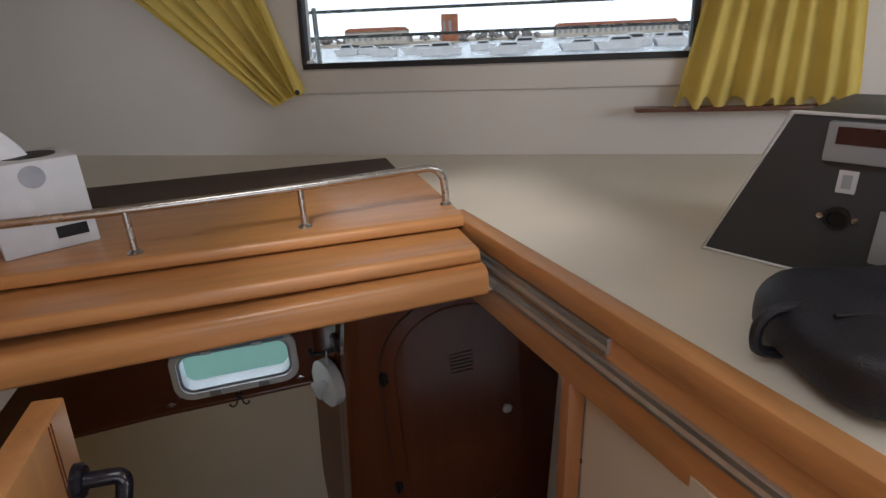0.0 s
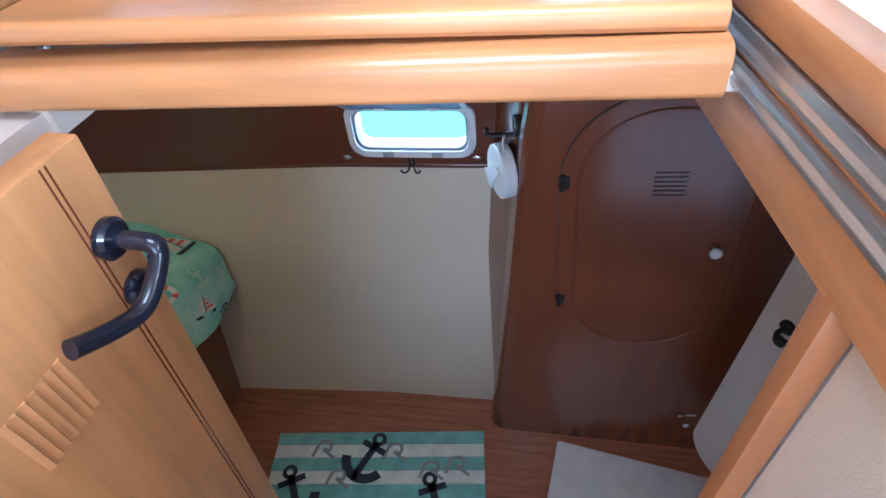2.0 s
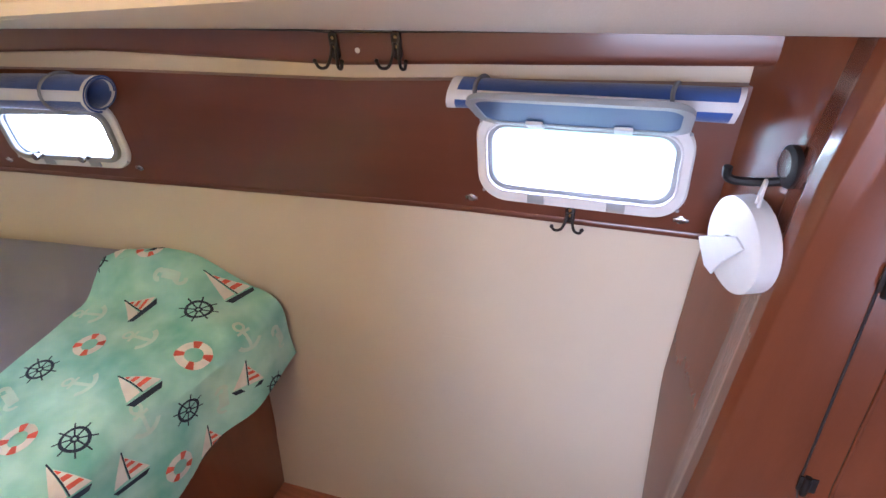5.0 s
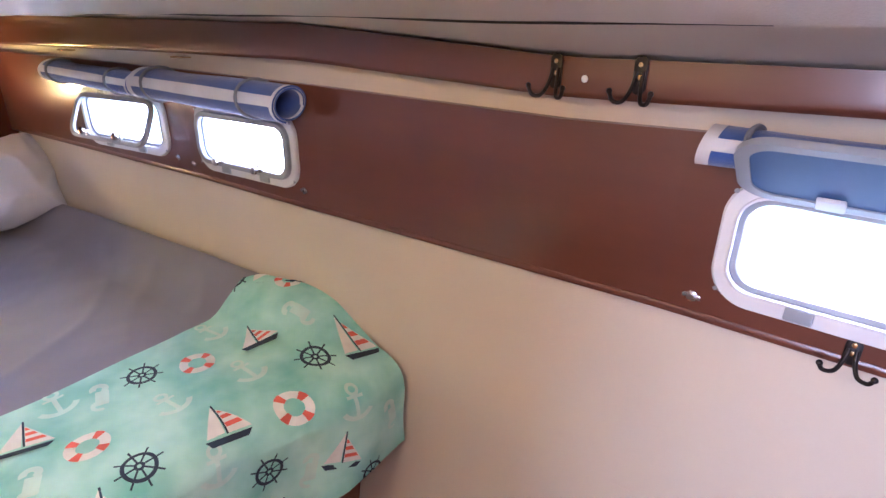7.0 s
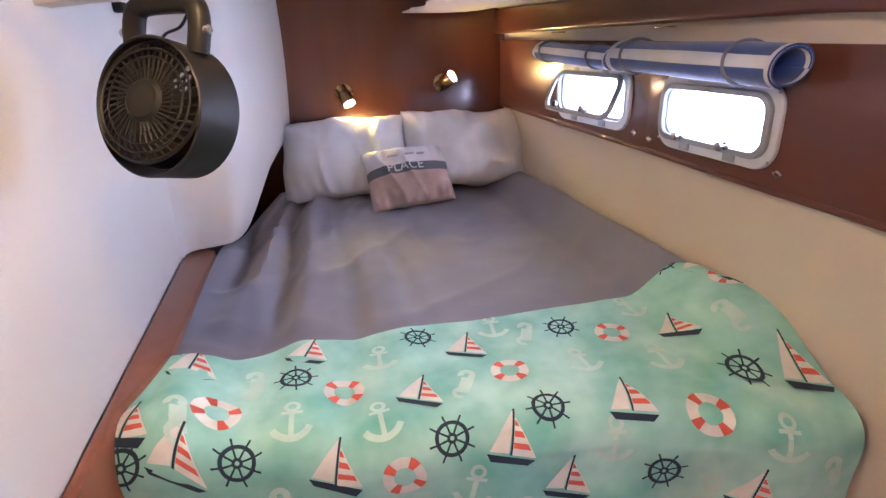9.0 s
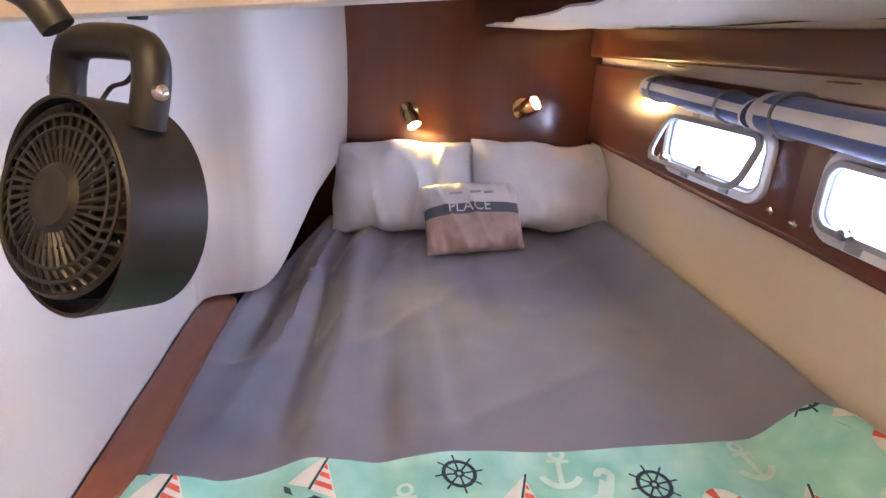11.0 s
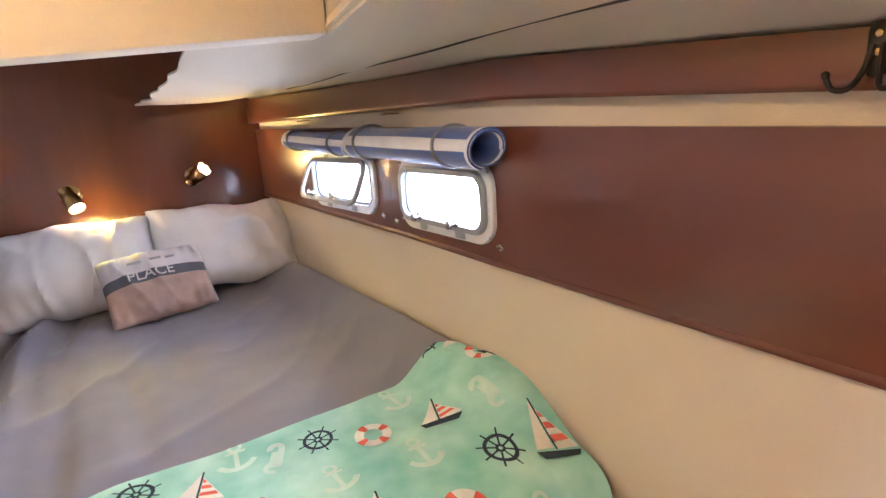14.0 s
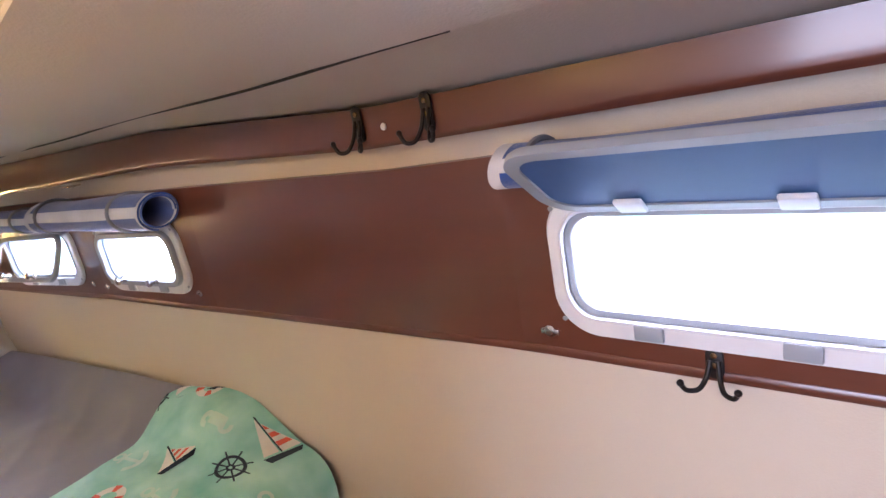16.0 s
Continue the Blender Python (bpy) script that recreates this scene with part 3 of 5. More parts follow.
# fixed front beam with a soft nose, and the sliding hatch board behind it
def nose_board(x0, x1, y0, y1, z0, z1, r, dz=0.0):
    """A board whose front edge (towards -y) is rounded; dz lowers its left end."""
    bm = bmesh.new()
    prof = [(y1, z0), (y1, z1)] + [(y0 + r - r * math.sin(radians(a)), z1 - r + r * math.cos(radians(a))) for a in range(0, 91, 15)] + [(y0 + 0.6 * r - 0.6 * r * math.cos(radians(a)), z0 + 0.6 * r - 0.6 * r * math.sin(radians(a))) for a in range(0, 91, 18)]
    n = len(prof)
    a = [bm.verts.new((x0, y, z - dz)) for y, z in prof]
    b = [bm.verts.new((x1, y, z)) for y, z in prof]
    for i in range(n):
        bm.faces.new((a[i], a[(i + 1) % n], b[(i + 1) % n], b[i]))
    bm.faces.new(a)
    bm.faces.new(b)
    return bm


tagged(finish("hatch_beam", nose_board(-0.225, 0.632, 0.472, 0.54, 2.204, 2.258, 0.016, 0.022), HONEY), "honey varnished beam over the companionway, worn nose", "beam")
hb = thing("sliding_hatch", "honey varnished sliding hatch board with rounded nose", "hatch")
part("hatch_board", nose_board(-0.21, 0.628, 0.502, 0.76, 2.2585, 2.284, 0.012, 0.004), HONEY, hb)
part("hatch_lip", nose_board(-0.208, 0.626, 0.5, 0.53, 2.262, 2.287, 0.010, 0.004), HONEY, hb, "rounded wooden lip")

# shelf with its rail
shelf = thing("shelf", "honey varnished shelf with a brown non-skid strip", "shelf")
part("shelf_board", nose_board(-0.26, 0.640, 0.625, 1.02, 2.287, 2.312, 0.012, 0.0), HONEY, shelf)
part("nonskid_strip", boxed((-0.26, 1.02, 2.287), (0.60, 1.24, 2.316), 0.003), NONSKID, shelf, "dark brown non-skid strip")
rail = thing("shelf_rail", "polished stainless fiddle rail along the shelf front", "rail")
RY = lambda x: 0.660 + 0.055 * clamp01((x - 0.1) / 0.53)
bm = tube(bmesh.new(), smooth_path([(-0.30, RY(-0.3), 2.392), (0.0, RY(0), 2.392), (0.3, RY(0.3), 2.393), (0.55, RY(0.55), 2.396), (0.60, RY(0.6), 2.394), (0.622, RY(0.63), 2.375), (0.628, RY(0.63), 2.34), (0.628, RY(0.63), 2.31)], 8), 0.0080, 12)
part("bar", bm, STEEL, rail)
for x in (0.030, 0.329):
    bm = tube(bmesh.new(), [(x, RY(x), 2.312), (x, RY(x), 2.390)], 0.0062, 10)
    lathe(bm, [(0.014, 0), (0.014, 0.003), (0.007, 0.008), (0.005, 0.009)], 14, pose(x, RY(x), 2.311))
    part("post", bm, STEEL, rail)
part("rail_foot", lathe(bmesh.new(), [(0.013, 0), (0.013, 0.003), (0.008, 0.008), (0.005, 0.009)], 14, pose(0.628, RY(0.63), 2.311)), STEEL, rail)
part("wall_flange", lathe(bmesh.new(), [(0.016, 0), (0.016, 0.005), (0.008, 0.008), (0.005, 0.009)], 14, pose(-0.30, RY(-0.3), 2.392, 0, 90, 0)), STEEL, rail)

# tissue box
tb = thing("tissue_box", "white tissue box with grey printed circles", "tissue box", m=pose(-0.185, 0.700, 2.3125, 0, 0, 27))
part("carton", boxed((0, 0, 0), (0.150, 0.150, 0.165), 0.003), PAPER, tb)
bm = bmesh.new()
lathe(bm, [(0.020, 0), (0.020, 0.0012), (0.001, 0.0013)], 24, pose(0.075, 0.0, 0.138, 90, 0, 0))
part("printed_circle", bm, GREYINK, tb)
part("printed_circle", lathe(bmesh.new(), [(0.012, 0), (0.012, 0.0012), (0.001, 0.0013)], 20, pose(0.055, 0.0, 0.09, 90, 0, 0)), TOWELW, tb)
part("label_patch", boxed((0.085, -0.001, 0.02), (0.135, 0.001, 0.042), 0, pose(0, 0, 0)), BLACK, tb, "dark printed label")
bm = bmesh.new()
lathe(bm, [(0.045, 0.165), (0.045, 0.1662), (0.001, 0.1664)], 24, pose(0.085, 0.075, 0))
part("opening", bm, DARKSEAL, tb)
bm = bmesh.new()


def tissue(u, v):
    a = u * math.tau
    r = 0.030 * (1 - v) ** 0.7 + 0.004 + 0.006 * math.sin(3 * a + 4 * v)
    return (0.055 + r * math.cos(a) - 0.02 * v, 0.075 + 0.6 * r * math.sin(a), 0.155 + 0.075 * v)


part("tissue", sheet(bm, tissue, 24, 8), PILLOW, tb, "white paper tissue pulled up")

# wooden cabinet side beside the shelf
setting("wall_saloon_cabinet", boxed((-0.36, -1.2, 2.13), (-0.305, 0.80, 3.2), 0.004), HONEY_Z, "honey varnished cabinet side in the saloon", "wall")

# counter behind and beside the shelf
bm = bmesh.new()
prism(bm, [(0.87, -0.8, 2.245), (2.5, -0.8, 2.245), (2.5, 0.53, 2.245), (-0.9, 2.28, 2.245), (-0.9, 1.10, 2.245), (0.60, 1.10, 2.245), (0.632, 1.0, 2.245), (0.665, 0.70, 2.245)], (0, 0, 0.036))
setting("counter", bm, GELCOAT, "cream gelcoat counter below the saloon window", "counter")

# saloon shell: back wall with the raked window
WA, WB = Vector((-0.95, 2.27, 2.281)), Vector((2.45, 0.52, 2.281))
WD = (WB - WA).normalized()
WN = Vector((-WD.y, WD.x, 0)) * -1
if WN.y < 0:
    WN = -WN


def wall_pt(s, z, out=0.0):
    """Point on the raked saloon wall: s along it, z up, leaning outwards."""
    return WA + WD * s + WN * (out + 0.10 * max(0, z - 2.50)) + Vector((0, 0, z - 2.281))


S0, S1, Z0, Z1 = 1.535, 2.73, 2.575, 3.0
bm = bmesh.new()
es = []
for line in ([(0, 2.281), (3.77, 2.281), (3.77, 2.5), (3.77, 3.25), (0, 3.25), (0, 2.5)], [((S0 + S1) / 2 + a, (Z0 + Z1) / 2 + b) for a, b in rrect(S1 - S0, Z1 - Z0, 0.03)]):
    vs = [bm.verts.new(wall_pt(s, z)) for s, z in line]
    es += [bm.edges.new((vs[i], vs[(i + 1) % len(vs)])) for i in range(len(vs))]
bmesh.ops.triangle_fill(bm, edges=es, use_beauty=True)
g = bmesh.ops.extrude_face_region(bm, geom=bm.faces[:])
bmesh.ops.translate(bm, vec=WN * 0.06, verts=[v for v in g["geom"] if isinstance(v, bmesh.types.BMVert)])
setting("wall_saloon_window", bm, WHITE, "off-white saloon wall around the window", "wall", smooth=False)


def along(s0, s1, z0, z1, o0, o1, bevel=0.003):
    bm = bmesh.new()
    pts = [wall_pt(s0, z0, o0), wall_pt(s1, z0, o0), wall_pt(s1, z1, o0), wall_pt(s0, z1, o0)]
    return prism(bm, pts, WN * (o1 - o0), bevel=bevel)


win = tagged(thing("window_saloon", "wide saloon window with black rubber seal", "window"), kind="structure")
part("window_seal", along(S0 - 0.01, S1 + 0.01, Z0 - 0.012, Z0 + 0.006, -0.004, 0.03), DARKSEAL, win)
part("window_seal", along(S0 - 0.012, S0 + 0.004, Z0, Z1, -0.004, 0.03), DARKSEAL, win)
part("window_seal", along(S1 - 0.004, S1 + 0.012, Z0, Z1, -0.004, 0.03), DARKSEAL, win)
part("window_sill", along(S0 - 0.02, S1 + 0.36, Z0 - 0.090, Z0 - 0.014, -0.012, 0.01, 0.008), WHITE, win, "white moulded sill")
pane = part("pane", along(S0, S1, Z0, Z1, 0.035, 0.041, 0), GLASS, win)
pane.visible_shadow = False
setting("trim_curtain_track", along(S1 - 0.15, S1 + 1.0, 2.416, 2.428, -0.06, -0.01, 0.002), MAHOG, "thin dark shelf edge under the curtain", "trim")


def curtain(s_of, zlow, n=64):
    """Gathered cloth: s_of(u, v) along the wall, folds deepening to the ragged hem."""
    def fn(u, v):
        z = zlow(u) + (3.12 - zlow(u)) * v
        fold = 0.015 * math.sin(u * 46) * (0.5 + 0.5 * (1 - v)) + 0.01 * math.sin(u * 19 + 2)
        return wall_pt(s_of(u, v), z, -0.045 + fold)
    return sheet(bmesh.new(), fn, n, 14, 0.003)


cr = thing("curtain", "yellow gathered curtain with a scalloped hem", "curtain", "saloon curtains")
part("cloth", curtain(lambda u, v: 2.69 + 0.13 * v + u * (0.485 - 0.19 * v), lambda u: 2.424 + 0.034 * abs(math.sin(u * 23 + 0.8 * math.sin(u * 9))) ** 3 - 0.010 * u, 110), YELLOW, cr)
cl = thing("curtain", "yellow curtain drawn back into a slanting bundle", "curtain", "saloon curtains")
part("cloth", curtain(lambda u, v: (1.425 - 0.88 * v) * (1 - u) + (1.535 - 0.26 * v) * u, lambda u: 2.450 + 0.050 * u, 40), YELLOW, cl)
part("tie_hem", tube(bmesh.new(), [wall_pt(1.535 - 0.22 * v, 2.490 + 0.60 * v, -0.070) for v in (0, 0.25, 0.5, 0.75, 1)], 0.014, 8), YELLOW, cl, "thick folded curtain edge")
part("ring_hook", lathe(bmesh.new(), [(0.008, 0), (0.008, 0.01), (0.002, 0.012)], 10, Matrix.Translation(wall_pt(1.535, 2.50, -0.085)) @ pose(0, 0, 0, 90, 0, 0)), DARKSEAL, cl)

# instrument console and bag
CP, CQ = Vector((0.997, 0.369, 2.281)), Vector((1.20, -0.08, 2.281))
CD = (CQ - CP).normalized()
CN = Vector((-CD.y, CD.x, 0))
if CN.x > 0:
    CN = -CN
con = thing("instrument_console", "dark grey instrument console on the counter", "console")


def cpt(s, z, o=0.0):
    return CP + CD * s + CN * o + Vector((0, 0, z - 2.281))


bm = bmesh.new()
prism(bm, [cpt(0.004, 2.283), cpt(0.50, 2.283), cpt(0.50, 2.524), cpt(0.105, 2.524)], -CN * 0.30, bevel=0.005)
part("console_body", bm, CONSOLE, con)
bm = bmesh.new()
tube(bm, [cpt(0.50, 2.284, 0.001), cpt(0.002, 2.284, 0.001), cpt(0.103, 2.526, 0.001), cpt(0.50, 2.526, 0.001)], 0.003, 8)
part("edge_trim", bm, PLASTIC, con, "pale edge trim")


def cbox(s0, s1, z0, z1, o0, o1, bevel=0.002):
    bm = bmesh.new()
    return prism(bm, [cpt(s0, z0, o0), cpt(s1, z0, o0), cpt(s1, z1, o0), cpt(s0, z1, o0)], CN * (o1 - o0), bevel=bevel)


part("display", cbox(0.155, 0.36, 2.462, 2.518, -0.002, 0.012, 0.003), GREYP, con, "grey instrument display")
part("readout", cbox(0.168, 0.35, 2.488, 2.512, 0.011, 0.0135, 0), REDLED, con, "dark red readout")
part("side_plate", cbox(0.236, 0.300, 2.322, 2.400, -0.001, 0.004, 0.002), GREYP, con, "grey blank plate")
part("label_plate", cbox(0.178, 0.202, 2.417, 2.450, -0.001, 0.0025, 0.001), PAPER, con, "small pale label")
part("label_mark", cbox(0.184, 0.196, 2.424, 2.444, 0.002, 0.0035, 0), GREYINK, con)
part("socket", lathe(bmesh.new(), [(0.017, 0), (0.017, 0.006), (0.012, 0.007), (0.011, 0.002), (0.001, 0.002)], 20, Matrix.Translation(cpt(0.188, 2.379, 0.0)) @ CN.to_track_quat("Z", "Y").to_matrix().to_4x4()), BLACK, con)
for s in (0.166, 0.210):
    part("screw", lathe(bmesh.new(), [(0.0045, 0), (0.0045, 0.003), (0.001, 0.0035)], 12, Matrix.Translation(cpt(s, 2.379, 0.0)) @ CN.to_track_quat("Z", "Y").to_matrix().to_4x4()), STEEL, con)

bag = thing("bag", "soft black nylon bag with a loop handle", "bag", m=pose(0.968, -0.015, 2.281, 0, 0, -16))


def bag_fn(u, v):
    a, b = u * math.tau, (v - 0.5) * math.pi
    p = lambda t, k: math.copysign(abs(t) ** k, t)
    x = 0.165 * p(math.cos(b), 0.5) * p(math.cos(a), 0.55)
    y = 0.13 * p(math.cos(b), 0.5) * p(math.sin(a), 0.55)
    z = 0.043 + 0.043 * p(math.sin(b), 0.6)
    w = 0.007 * noise.noise((x * 14, y * 14, z * 14))
    return (x * (1 + w * 4), y * (1 + w * 4), max(0.001, z + w - 0.03 * step(0.0, 0.24, x) * (z / 0.11)))


part("bag_body", sheet(bmesh.new(), bag_fn, 36, 18), BAG, bag)
part("handle", tube(bmesh.new(), smooth_path([(-0.13, 0.02, 0.072), (-0.165, 0.02, 0.070), (-0.182, 0.02, 0.050), (-0.178, 0.02, 0.02), (-0.15, 0.02, 0.012)]), 0.007, 8), BAG, bag)
part("zip", tube(bmesh.new(), smooth_path([(-0.13, -0.02, 0.082), (0.0, -0.03, 0.086), (0.11, -0.03, 0.071)]), 0.003, 6), BLACK, bag)

# unseen rest of the saloon, made up to close the place
setting("floor_saloon", boxed((-2.2, -2.9, 0.94), (2.6, -0.22, 1.0)), FLOORW, "wooden saloon sole", "floor")
# unseen overhead opening with an area lamp, added to brighten steps and sole
bm = boxed((-2.2, -2.9, 3.22), (-0.05, 2.6, 3.28))
box(bm, (0.65, -2.9, 3.22), (2.9, 2.6, 3.28))
box(bm, (-0.05, -2.9, 3.22), (0.65, -0.38, 3.28))
box(bm, (-0.05, 0.24, 3.22), (0.65, 2.6, 3.28))
setting("ceiling_saloon", bm, CREAM2, "cream saloon deckhead with an unseen opening added for light", "ceiling")
opening_lamp("light_steps_fill", (0.30, -0.07, 3.26), (0.34, 0.30, 0.0), 0.68, 0.60, 8.0, (1.0, 0.97, 0.92))
# unseen side; its opening and area lamp are added to brighten the counter
bm = boxed((2.5, -2.9, 0.94), (2.56, -1.7, 3.25))
box(bm, (2.5, -1.7, 0.94), (2.56, -0.4, 2.5))
box(bm, (2.5, -1.7, 3.06), (2.56, -0.4, 3.25))
box(bm, (2.5, -0.4, 0.94), (2.56, 0.6, 3.25))
opening_lamp("light_saloon_right_fill", (2.53, -1.05, 2.78), (0.6, -0.3, 2.3), 1.28, 0.54, 62, (0.92, 0.96, 1.0))
setting("wall_saloon_right", bm, WHITE, "off-white saloon side", "wall")
# second unseen opening and lamp, added for more light from the left
bm = boxed((-2.2, -2.9, 2.18), (-2.14, -2.6, 3.25))
box(bm, (-2.2, -2.6, 2.18), (-2.14, -1.3, 2.5))
box(bm, (-2.2, -2.6, 3.06), (-2.14, -1.3, 3.25))
box(bm, (-2.2, -1.3, 2.18), (-2.14, 2.6, 3.25))
setting("wall_saloon_left", bm, WHITE, "off-white saloon side with an unseen opening added for light", "wall")
opening_lamp("light_saloon_left_fill", (-2.17, -1.95, 2.78), (0.9, 0.1, 2.2), 1.28, 0.54, 60, (0.92, 0.96, 1.0))
setting("wall_saloon_front_left", boxed((-2.2, 2.20, 2.2), (-0.9, 2.26, 3.25)), WHITE, "off-white saloon wall", "wall")
setting("counter_left", boxed((-2.2, -1.2, 2.17), (-0.30, 2.26, 2.245)), GELCOAT, "cream moulding over the berth", "counter")
setting("wall_saloon_seat", boxed((-2.2, -1.2, 1.1), (-0.30, -1.14, 2.17)), WHITE, "off-white saloon furniture front", "wall")
setting("wall_counter_front", boxed((0.80, -0.80, 1.1), (2.5, -0.74, 2.24)), WHITE, "off-white counter front", "wall")
# unseen aft bulkhead; its wide opening and area lamp are added to light the saloon
bm = boxed((-2.2, -2.96, 0.94), (-0.9, -2.9, 3.25))
box(bm, (1.3, -2.96, 0.94), (2.56, -2.9, 3.25))
box(bm, (-0.9, -2.96, 3.0), (1.3, -2.9, 3.25))
setting("wall_saloon_aft", bm, WHITE, "off-white unseen bulkhead with an opening added for light", "wall")
opening_lamp("light_saloon_aft_fill", (0.2, -2.88, 2.1), (0.2, 0, 1.5), 2.1, 1.8, 34, (0.90, 0.95, 1.0))

# ---------------------------------------------------------------- portlights
def port_pose(cx, cz):
    k = 0.02
    yaw = math.degrees(math.atan2(hull_y(cx + k) - hull_y(cx - k), 2 * k))
    return pose(cx, hull_y(cx) - 0.010, cz, 0, 0, yaw)


def portlight(cx, cz, w, h, state, label):
    """A moulded opening port: flange, liner ring, lens with its own rim, two catches; state is the lens angle."""
    t = tagged(thing("portlight", label, "portlight", "cabin portlights", port_pose(cx, cz)), kind="")
    n = 9
    bm = bmesh.new()
    ring_plate(bm, rrect(w + 0.052, h + 0.062, 0.066, n), rrect(w + 0.004, h + 0.004, 0.044, n), -0.012, 0.001, bevel=0.004)
    part("flange", bm, PLASTIC, t)
    bm = bmesh.new()
    ring_plate(bm, rrect(w + 0.005, h + 0.005, 0.046, n), rrect(w - 0.018, h - 0.018, 0.038, n), -0.004, 0.062, bevel=0.002)
    part("liner_ring", bm, GREYP, t)
    bm = bmesh.new()
    ring_plate(bm, rrect(w + 0.012, h + 0.012, 0.048, n), rrect(w + 0.001, h + 0.001, 0.043, n), -0.0155, -0.010, bevel=0.0015)
    part("gasket", bm, TOWELW, t)
    for a in (-0.22, 0.22):
        bm = boxed((a * w - 0.020, -0.018, -h / 2 - 0.026), (a * w + 0.020, -0.008, -h / 2 - 0.002), 0.003)
        part("catch_plate", bm, GREYP, t)
    for sx in (-1, 1):
        for sz in (-1, 1):
            part("screw", lathe(bmesh.new(), [(0.004, 0), (0.004, 0.0015), (0.001, 0.002)], 10, pose(sx * (w / 2 + 0.012), -0.012, sz * (h / 2 + 0.006), 90, 0, 0)), GREYP, t)
    # lens: hinged along the top
    m = pose(0, -0.016, h / 2 + 0.004, -state, 0, 0)
    bm = bmesh.new()
    ring_plate(bm, rrect(w + 0.016, h + 0.010, 0.048, n), rrect(w - 0.022, h - 0.022, 0.034, n), -0.010, 0.002, m @ pose(0, 0, -h / 2 - 0.004), bevel=0.003)
    lens = part("lens_rim", bm, GREYP, t)
    bm = bmesh.new()
    prism(bm, [(x, -0.001, z - h / 2 - 0.004) for x, z in rrect(w - 0.021, h - 0.021, 0.034, n)], (0, -0.005, 0), m)
    p = part("lens_pane", bm, GLASS if state < 90 else SMOKE, lens)
    p.visible_shadow = False
    for a in (-0.22, 0.22):
        bm = lathe(bmesh.new(), [(0.011, 0), (0.011, 0.006), (0.006, 0.008), (0.006, 0.018), (0.012, 0.020), (0.012, 0.027), (0.002, 0.028)], 12, m @ pose(a * w, -0.010, -h + 0.012, 90, 0, 0)) if state < 90 else boxed((a * w - 0.018, 0.000, -0.036), (a * w + 0.018, 0.008, -0.004), 0.003, m)
        part("catch", bm, STEEL if state < 90 else PLASTIC, lens, "small turn catch")
        part("hinge", boxed((a * w - 0.022, -0.012, h / 2 - 0.002), (a * w + 0.022, 0.0, h / 2 + 0.022), 0.003), GREYP, t)
    return t


portlight(*PORTS[0], 24, "white framed portlight with its lens swung ajar")
portlight(*PORTS[1], 0, "white framed portlight, closed with two turn catches")
portlight(*PORTS[2], 128, "white framed portlight with its lens folded up open")
for i, (cx, cz, w, h) in enumerate(PORTS):
    y = hull_y(cx)
    up, tall = (0.055, 0.10) if i == 2 else (0.0, h + 0.05)
    opening_lamp("light_port", (cx, y + 0.078, cz + up), (cx, y - 1, cz + up - 0.25), w + 0.06, tall, (2.3, 2.3, 2.4)[i])
glowing = glow("bright_overcast", (0.55, 0.97, 0.94), 0.42)
setting("backdrop", boxed((-7.0, 2.35, -0.75), (2.2, 2.40, 1.90)), glowing, "bright overcast glare outside the portlights", "backdrop")
for x, z in ((0.243, 1.412), (-0.228, 1.408), (-1.252, 1.411), (-1.84, 1.424), (-1.76, 1.415)):
    bm = lathe(bmesh.new(), [(0.010, 0), (0.010, 0.002), (0.005, 0.004), (0.001, 0.004)], 14, pose(x, hull_y(x) - 0.0095, z, 90, 0, 0))
    box(bm, (x - 0.016, hull_y(x) - 0.0135, z - 0.005), (x + 0.016, hull_y(x) - 0.009, z + 0.005), 0.002)
    tagged(finish("stud", bm, STEEL), "small steel stud screwed below the portlight", "stud", "panel studs")


# ---------------------------------------------------------------- rolled towels over the ports
def towel_roll(x0, x1, z, r, tilt=0.0, sag_end=0.0):
    yc = lambda x: hull_y(x) - 0.012 - r
    t = thing("rolled_shade", "rolled blue cloth shade with white stripes tied up", "rolled shade", "rolled shades")
    turns, n = 1.75, 70

    def fn(u, v):
        a = math.tau * turns * v - 0.2
        rr = r * (0.74 + 0.26 * v) * (1 + 0.035 * math.sin(9 * u + 3 * v) + 0.05 * math.sin(2 * a + 5 * u))
        x = x0 + (x1 - x0) * u + 0.006 * math.sin(a)
        return (x, yc(x) + rr * math.cos(a), z + tilt * (u - 0.5) - sag_end * step(0.45, 0, u) + 0.8 * rr * math.sin(a))

    def idx(u, v):
        if u < 0.022 or u > 0.972 or v > 0.975:
            return 1
        a = math.tau * turns * v - 0.2
        d = (a - math.pi + 0.25) % math.tau
        return 1 if v > 0.6 and min(d, math.tau - d) < 0.27 else 0
    bm = sheet(bmesh.new(), fn, 56, n, 0.005, idx)
    part("cloth", bm, [TOWEL, TOWELW], t)
    for u in (0.12, 0.80):
        x = x0 + (x1 - x0) * u
        cz = z + tilt * (u - 0.5) - sag_end * step(0.45, 0, u)
        pts = [(x + 0.004 * math.sin(2 * a), yc(x) + (r + 0.006) * math.cos(a), cz + (0.8 * r + 0.007) * math.sin(a)) for a in [math.tau * i / 28 for i in range(28)]]
        bm = tube(bmesh.new(), pts, 0.0045, 6, True)
        part("strap", bm, STRAP, t, "grey elastic strap")
    return t


towel_roll(-2.40, -1.905, 1.668, 0.041, -0.022, 0.0)
towel_roll(-1.845, -1.208, 1.662, 0.054, -0.012, 0.0)
towel_roll(-0.245, 0.300, 1.680, 0.033, 0.0, 0.0)


